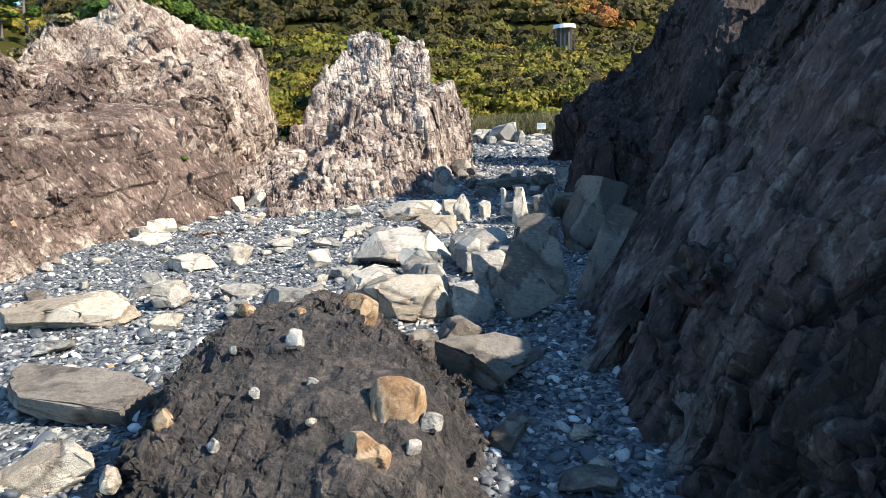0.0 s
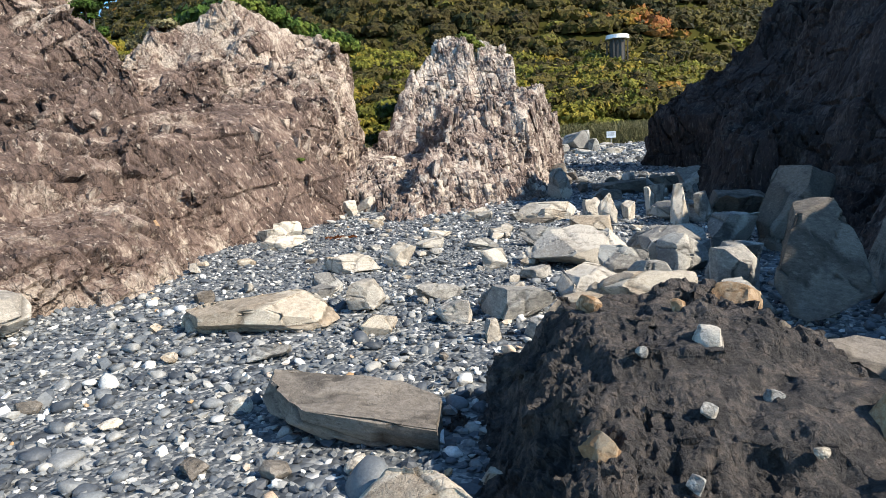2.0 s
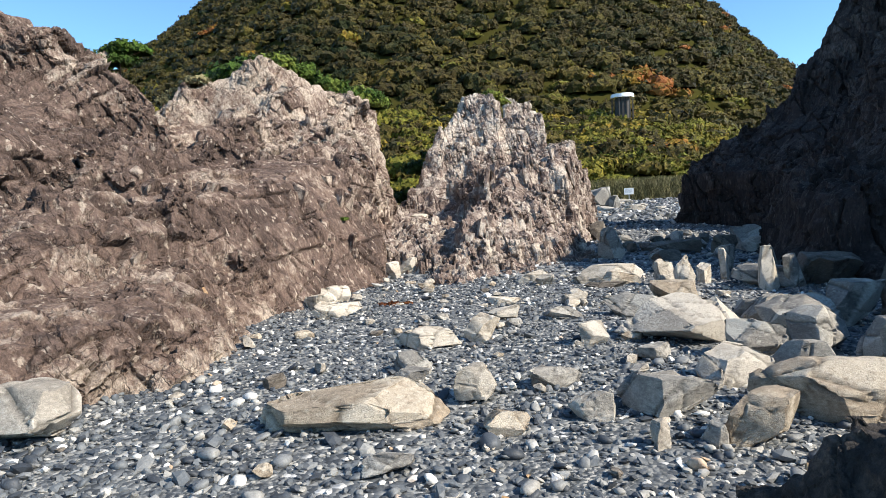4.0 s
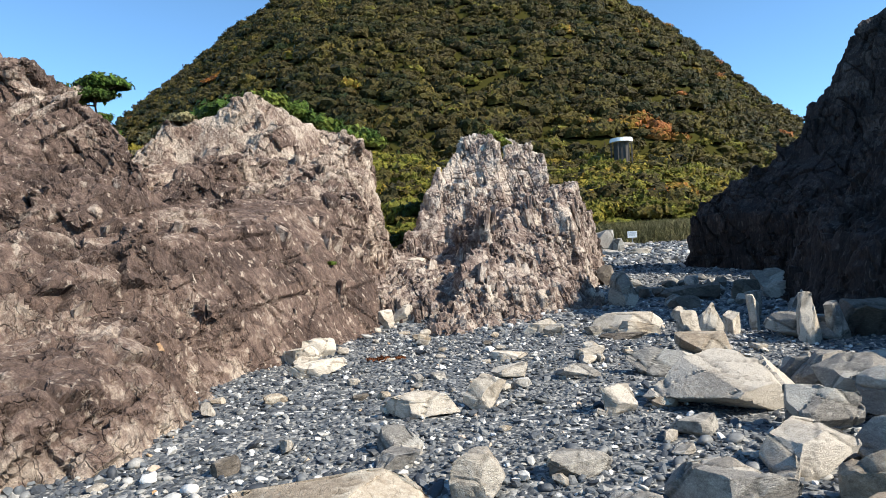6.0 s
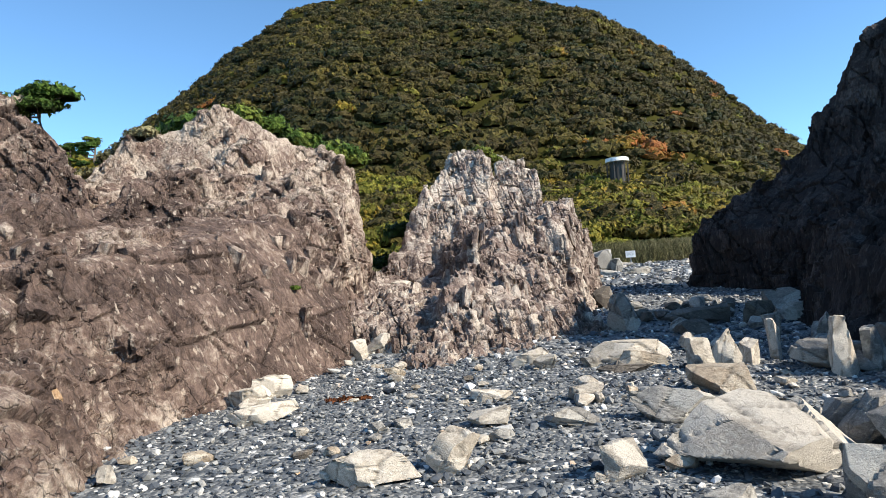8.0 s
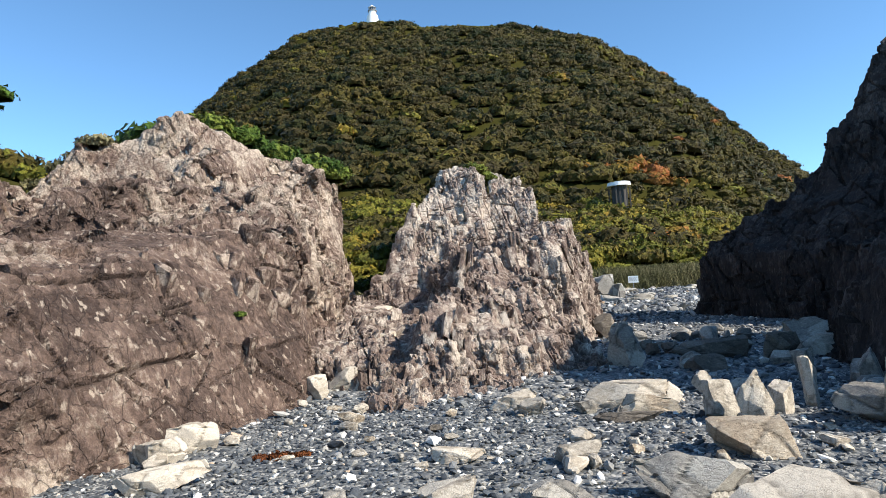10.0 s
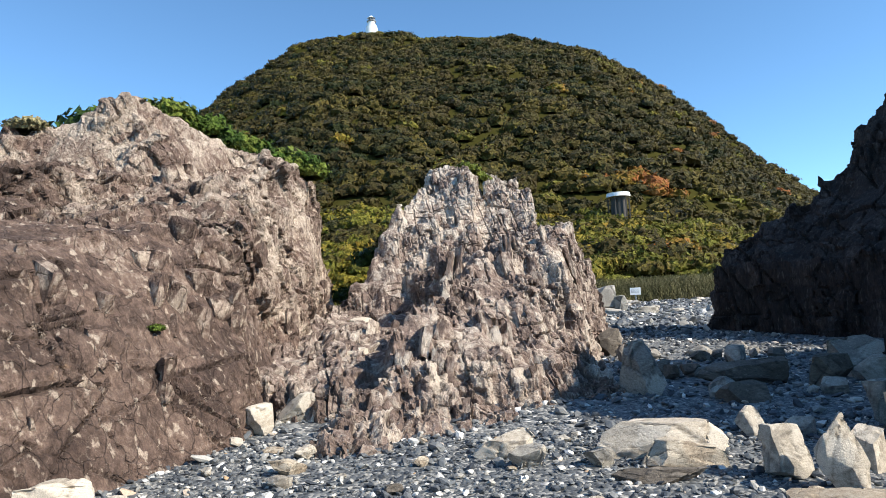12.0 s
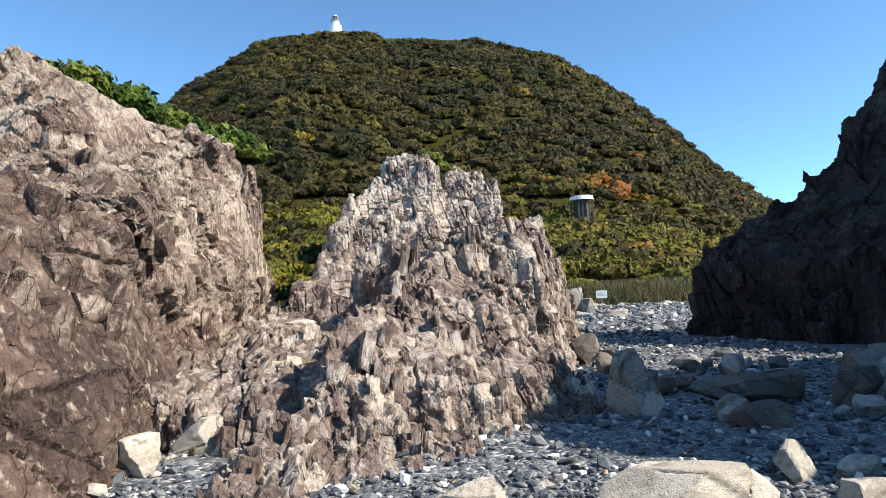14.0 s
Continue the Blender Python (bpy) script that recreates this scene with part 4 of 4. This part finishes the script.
# ledges between the two outcrops
for x, y, w, d, h, kind in ((-4.7, 19.2, 1.2, 1.0, 0.5, "cream"), (-5.0, 21.2, 1.3, 1.0, 0.6, "grey"), (-4.3, 22.6, 1.2, 0.9, 0.7, "cream"), (-4.9, 17.4, 0.7, 0.6, 0.4, "pale"), (-5.2, 24.2, 1.5, 1.0, 0.9, "cream"),
                            (-5.15, 16.5, 0.5, 0.4, 0.42, "cream"), (-5.5, 18.0, 0.6, 0.5, 0.5, "pale")):
    stone(kind, x, y, w, d, h, 20 * x, name="ledge_stone", boxy=0.2, flat=0.6, extra=0.35 if y > 18.5 else 0.0, group="ledge stones between the outcrops", label="%s flat ledge stone wedged between the outcrops" % WORDS[kind], grain=(1.4, 1.4, 0.6))

# rubble in the shade and scattered fragments
rr = random.Random(77)
for k in range(46):
    x, y = rr.uniform(0.6, 4.6), rr.uniform(14.8, 24)
    w = rr.uniform(0.2, 0.7)
    stone(rr.choice(("grey", "slate", "slate", "grey")), x, y, w, w * rr.uniform(0.5, 0.9), w * rr.uniform(0.35, 0.8), rr.uniform(0, 180), name="rubble_stone", ball=BALL_SMALL, group="rubble in the shade", label="grey angular rubble stone on shaded shingle")
for k in range(150):
    x, y = rr.uniform(-7.5, 1.2), rr.uniform(2.4, 16)
    if -2.6 < x < 0.4 and y < 5.6 or x < -5.8 - 0.1 * y + 0.25 * max(0, y - 9):
        continue
    w = rr.uniform(0.09, 0.26) * (1.2 if y > 8 else 0.8)
    stone(rr.choice(("grey", "pale", "cream", "slate", "tan", "pale")), x, y, w, w * rr.uniform(0.5, 0.9), w * rr.uniform(0.3, 0.6), rr.uniform(0, 180), name="cobble", ball=BALL_SMALL, group="loose cobbles", label="loose rounded cobble lying among the pebbles", boxy=0.3)
for k in range(26):
    x, y = rr.uniform(2, 13), rr.uniform(38, 54)
    w = rr.uniform(0.3, 1.3)
    stone("pale", x, y, w, w * 0.7, w * 0.3, rr.uniform(0, 180), name="driftline_rock", ball=BALL_SMALL, group="rocks along the grass edge", label="pale low rock at the edge of the grass")
for x, y, w, h in ((4.2, 43.5, 2.4, 1.5), (5.3, 42.8, 1.0, 0.9), (2.6, 44.5, 2.0, 1.1), (3.4, 42.6, 1.0, 0.6)):
    stone("grey", x, y, w, w * 0.8, h, 20 * x, name="far_boulder", group="boulders below the thicket", label="grey boulder at the back of the beach", chips=14)

# cobbles set in the black boulder
co, no = skin_points(lava, 3)
for k, (x, y, w, kind) in enumerate(((-1.58, 3.35, 0.17, "rust"), (-0.95, 3.95, 0.16, "pale"), (-0.46, 3.1, 0.3, "rust"), (-0.3, 3.5, 0.34, "rust"), (-0.62, 4.5, 0.28, "rust"), (-1.42, 4.5, 0.15, "rust"), (0.0, 3.0, 0.2, "grey"),
                                     (-1.0, 4.3, 0.09, "rust"), (-1.7, 3.0, 0.14, "tan"), (-0.1, 3.4, 0.14, "grey"), (-1.1, 3.5, 0.07, "pale"), (-1.3, 3.8, 0.06, "grey"), (-0.8, 3.6, 0.09, "grey"), (-0.75, 3.3, 0.06, "tan"), (-0.2, 3.15, 0.1, "pale"), (-1.25, 3.2, 0.08, "grey"))):
    at = np.flatnonzero(np.hypot(co[:, 0] - x, co[:, 1] - y) < 0.08)
    z = float(co[at, 2].max()) if len(at) else -0.3
    add_stone("cobble", x, y, z - 0.2 * w, w, w * 0.75, w * 0.9, 40 * x, KINDS[kind], 900 + k, -25, 10, lava, boxy=0.35, chips=7)


# ---- shrubs and trees on the rocks ----
def surface_height(ob, x, y, r=0.3):
    """The height of the top of a rock at x, y."""
    c = np.zeros(len(ob.data.vertices) * 3, np.float32)
    ob.data.vertices.foreach_get("co", c)
    c = c.reshape(-1, 3)
    near = np.hypot(c[:, 0] - x, c[:, 1] - y) < r
    return float(c[near, 2].max()) if near.any() else 0.0


def shrub(x, y, z, r, tint, s, flat=0.6, name="shrub", label="small green shrub growing on the rock"):
    tp = [crown_template(320, 0.13, s, flat)]
    ob = scatter(name, SHRUB, tp, np.zeros((1, 3)), np.array([r]), np.array([0.0]), np.array([tint]))
    ob.matrix_basis = pose(x, y, z)
    return tagged(ob, label, "shrub", "shrubs on the rocks")


rr = random.Random(8)
for k in range(15):
    x = -11.0 + 4.2 * k / 14 + rr.uniform(-0.15, 0.15)
    y = 22.6 + 0.22 * k + rr.uniform(-0.5, 0.4)
    shrub(x, y, surface_height(left_rock, x, y) + 0.12, rr.uniform(0.6, 1.0), rr.uniform(0.15, 0.75), 300 + k)
for k, (x, y, r, tint) in enumerate(((-2.45, 30.3, 0.5, 0.85), (-2.0, 30.7, 0.45, 0.8), (-2.2, 30.0, 0.3, 0.9), (-5.6, 29.4, 0.8, 0.1), (-6.2, 28.8, 0.8, 0.08), (-5.0, 30.0, 0.6, 0.15))):
    shrub(x, y, surface_height(middle_rock, x, y), r, tint, 330 + k)
for k, (x, y, z, r) in enumerate(((-4.9, 25.4, 0.85, 0.35), (-6.0, 15.45, 1.15, 0.12), (-6.55, 15.2, 1.35, 0.13), (-2.9, 19.8, 1.0, 0.16), (-2.2, 21.3, 1.3, 0.18))):
    shrub(x, y, z, r, 0.6, 340 + k, label="tiny green tuft growing from a crack")
for k in range(9):
    x, y = -13.6 + 0.3 * k, 20.6 + 0.25 * (k % 4)
    ob = shrub(x, y, surface_height(left_rock, x, y), 0.5, 0.3 + 0.06 * k, 350 + k, 0.45, "grass_tuft", "dry yellow-brown grass tuft on the rock")
    ob.data.materials[0] = STRAW


WEED = foliage_material("dry_seaweed", (0.0, (0.09, 0.03, 0.015)), (1.0, (0.26, 0.09, 0.03)), gloss=0.6)
weed = scatter("seaweed_clump", WEED, [crown_template(120, 0.22, 377, 0.25)], np.array([(0.0, 0.0, 0.0), (0.22, 0.05, 0.0), (-0.2, -0.04, 0.0)]), np.array([0.16, 0.11, 0.12]), np.array([0.0, 1.0, 2.0]), np.array([0.5, 0.7, 0.4]))
weed.matrix_basis = pose(-4.68, 12.95, float(ground_height(np.array([-4.68]), np.array([12.95]))[0]) + 0.01)
tagged(weed, "clump of dry red-brown seaweed on the shingle", "seaweed")


def tube(points, radii, sides=7):
    """A tapered limb along points."""
    v, f = [], []
    for k, (p, r) in enumerate(zip(points, radii)):
        a = Vector(points[min(k + 1, len(points) - 1)]) - Vector(points[max(k - 1, 0)])
        q = a.to_track_quat("Z", "Y")
        for j in range(sides):
            v.append(Vector(p) + q @ Vector((math.cos(6.283 * j / sides) * r, math.sin(6.283 * j / sides) * r, 0)))
        if k:
            f += [((k - 1) * sides + j, (k - 1) * sides + (j + 1) % sides, k * sides + (j + 1) % sides, k * sides + j) for j in range(sides)]
    return np.array([tuple(p) for p in v]), np.array(f)


def pine(x, y, z, height, spread, s, name="coastal_pine"):
    """A wind-bent pine: a trunk with limbs, and flat tiers of needles."""
    r = random.Random(s)
    root = new(name)
    root.matrix_basis = pose(x, y, z)
    trunk = [(0, 0, -0.2), (0.04 * spread, 0, height * 0.35), (-0.03 * spread, 0.03, height * 0.6), (0.06 * spread, 0, height * 0.9)]
    parts, tiers = [tube(trunk, [0.05 * height, 0.04 * height, 0.03 * height, 0.012 * height])], []
    for k in range(9):
        h = height * (0.42 + 0.06 * k)
        a, ln = r.uniform(0, 6.28), spread * r.uniform(0.45, 1.0) * (1.1 - 0.05 * k)
        end = (math.cos(a) * ln, math.sin(a) * ln, h + height * 0.1)
        parts.append(tube([(0, 0, h - 0.05), (end[0] * 0.5, end[1] * 0.5, h + 0.02), end], [0.018 * height, 0.012 * height, 0.004 * height], 5))
        tiers.append((end[0] * 0.85, end[1] * 0.85, end[2] + 0.02))
    tiers += [(0, 0, height * 0.95), (0.1, 0, height * 1.0), (-0.15 * spread, 0.1, height * 0.9)]
    v = np.concatenate([p[0] for p in parts])
    base = np.cumsum([0] + [len(p[0]) for p in parts])
    f = np.concatenate([p[1] + b for p, b in zip(parts, base)])
    new("trunk", mesh_from("trunk", v, f, BARK)).parent = root
    tiers = np.array(tiers)
    crown = scatter("crown", SHRUB, [crown_template(130, 0.14, s + k, 0.45) for k in range(3)], tiers, np.array([spread * r.uniform(0.36, 0.5) for _ in tiers]), np.array([r.uniform(0, 6) for _ in tiers]),
                    np.array([r.uniform(0.25, 0.7) for _ in tiers]))
    crown.parent = root
    return tagged(root, "small wind-bent pine growing behind the rock", "tree")


pine(-11.45, 17.0, 4.2, 1.25, 0.9, 81)
pine(-39.5, 66, float(hill_height(np.array([-39.5]), np.array([66.0]))[0]), 5.2, 1.7, 84)
pine(-42.0, 66, float(hill_height(np.array([-42.0]), np.array([66.0]))[0]), 4.0, 1.5, 87)


# ---- built things far off ----
def part(name, bm, material, parent, label=""):
    me = bpy.data.meshes.new(name)
    bm.to_mesh(me)
    bm.free()
    me.materials.append(material)
    ob = new(name, me)
    ob.parent = parent
    return tagged(ob, label)


def cylinder(bm, r1, r2, z0, z1, x=0, y=0, sides=24):
    bmesh.ops.create_cone(bm, cap_ends=True, segments=sides, radius1=r1, radius2=r2, depth=z1 - z0, matrix=Matrix.Translation((x, y, (z0 + z1) / 2)))
    return bm


def box(bm, sx, sy, sz, x=0, y=0, z=0, bevel=0.0):
    made = bmesh.ops.create_cube(bm, size=1, matrix=Matrix.LocRotScale((x, y, z), None, (sx, sy, sz)))
    if bevel:
        bmesh.ops.bevel(bm, geom=list({e for v in made["verts"] for e in v.link_edges}), offset=bevel, segments=2, affect="EDGES", profile=0.5)
    return bm


lighthouse = tagged(new("lighthouse"), "small white lighthouse on the hilltop", "lighthouse")
lighthouse.matrix_basis = pose(-58, 398, 176.2)
part("base", cylinder(bmesh.new(), 4.2, 3.4, -2, 3.4), WHITE, lighthouse)
part("tower", cylinder(bmesh.new(), 2.6, 2.2, 3.4, 6.4), WHITE, lighthouse)
part("gallery", cylinder(bmesh.new(), 2.9, 2.9, 6.4, 6.8), CONCRETE, lighthouse)
part("lantern", cylinder(bmesh.new(), 1.8, 1.8, 6.8, 8.8), DARKGLASS, lighthouse, "dark glazed lantern room")
part("roof", cylinder(bmesh.new(), 2.4, 0.2, 8.8, 10.6), WHITE, lighthouse)
for k in range(8):
    part("mullion", box(bmesh.new(), 0.14, 0.14, 2.0, 1.85 * math.cos(k * 0.785), 1.85 * math.sin(k * 0.785), 7.8), WHITE, lighthouse)

tank = tagged(new("lookout_hut"), "round concrete hut with a white roof rim on the slope", "hut")
tank.matrix_basis = pose(22.4, 117, 16.1)
part("wall", cylinder(bmesh.new(), 1.3, 1.3, -2.5, 2.3), TIMBER, tank, "dark weathered wall")
part("roof", cylinder(bmesh.new(), 2.0, 1.9, 2.3, 2.95), WHITE, tank, "white rounded roof rim")
for k in range(6):
    part("pillar", box(bmesh.new(), 0.2, 0.2, 4.4, 1.75 * math.cos(k * 1.047), 1.75 * math.sin(k * 1.047), -0.1), TIMBER, tank)

board = tagged(new("notice_sign"), "white notice board on a post by the grass", "sign")
board.matrix_basis = pose(7.85, 50.2, 0.88, 0, 0, -8)
part("post", cylinder(bmesh.new(), 0.035, 0.035, -0.3, 0.9, 0, 0.03, 12), STEEL, board)
panel = part("panel", box(bmesh.new(), 0.66, 0.03, 0.46, 0, 0, 0.86, 0.008), WHITE, board)
for k in range(4):
    part("text_bar", box(bmesh.new(), 0.5, 0.004, 0.018, -0.02, -0.018, 1.0 - 0.07 * k), STEEL, panel)

# ---- rock pool ----
m, t, b = nodes_of("pool_water")
b.inputs["Base Color"].default_value = (0.02, 0.03, 0.035, 1)
b.inputs["Roughness"].default_value, b.inputs["IOR"].default_value, b.inputs["Transmission Weight"].default_value = 0.03, 1.33, 0.6
t.links.new(node(t, "Bump", [("Height", noise_of(t, place_of(t), 14, 3))], Strength=0.25, Distance=0.02).outputs[0], b.inputs["Normal"])
bm = bmesh.new()
bmesh.ops.create_circle(bm, cap_ends=True, segments=48, radius=1.0, matrix=pose(0.55, 2.8, -0.575) @ Matrix.Diagonal((0.42, 0.6, 1, 1)))
me = bpy.data.meshes.new("rock_pool")
bm.to_mesh(me)
me.materials.append(m)
tagged(new("rock_pool", me), "still shallow pool between the boulder and wall", "pool", kind="structure")


# ---- pebbles ----
def pebbles(name, n, zone, radius, levels, s):
    """Loose flattened pebbles over a zone of the beach, as one mesh."""
    rng = np.random.default_rng(s)
    v, f = icosphere(levels)
    x, y = rng.uniform(zone[0], zone[1], n), rng.uniform(zone[2], zone[3], n)
    r = radius * np.exp(rng.normal(0, 0.35, n))
    z = ground_height(x, y) + r * rng.uniform(0.0, 0.55, n)
    shape = np.stack([rng.uniform(0.85, 1.5, n), rng.uniform(0.7, 1.05, n), rng.uniform(0.35, 0.75, n)], -1) * r[:, None]
    lump = 1 + 0.22 * rng.normal(size=(n, len(v), 1)) * (0.6 if levels > 1 else 1)
    w = v[None] * lump * shape[:, None, :]
    tilt, spin = rng.normal(0, 0.4, n)[:, None], rng.uniform(0, 6.28, n)[:, None]
    a, c = w[..., 0] * np.cos(tilt) - w[..., 2] * np.sin(tilt), w[..., 0] * np.sin(tilt) + w[..., 2] * np.cos(tilt)
    w = np.stack([a * np.cos(spin) - w[..., 1] * np.sin(spin), a * np.sin(spin) + w[..., 1] * np.cos(spin), c], -1)
    w = w + np.stack([x, y, z], -1)[:, None, :]
    faces = (f[None] + (np.arange(n) * len(v))[:, None, None]).reshape(-1, 3)
    return tagged(new(name, mesh_from(name, w.reshape(-1, 3), faces, PEBBLE, levels > 1)), "grey, black and white rounded beach pebbles", "pebbles", kind="stuff")


pebbles("pebbles", 1600, (-7, 1.3, 1.6, 8.5), 0.036, 2, 1)
pebbles("pebbles", 12500, (-7.2, 1.5, 1.6, 9), 0.023, 1, 2)
pebbles("pebbles", 11500, (-7, 3, 9, 16), 0.024, 1, 3)
pebbles("pebbles", 7000, (-6, 6, 15, 30), 0.04, 1, 4)
pebbles("pebbles", 4500, (-3, 15, 28, 54), 0.075, 1, 5)
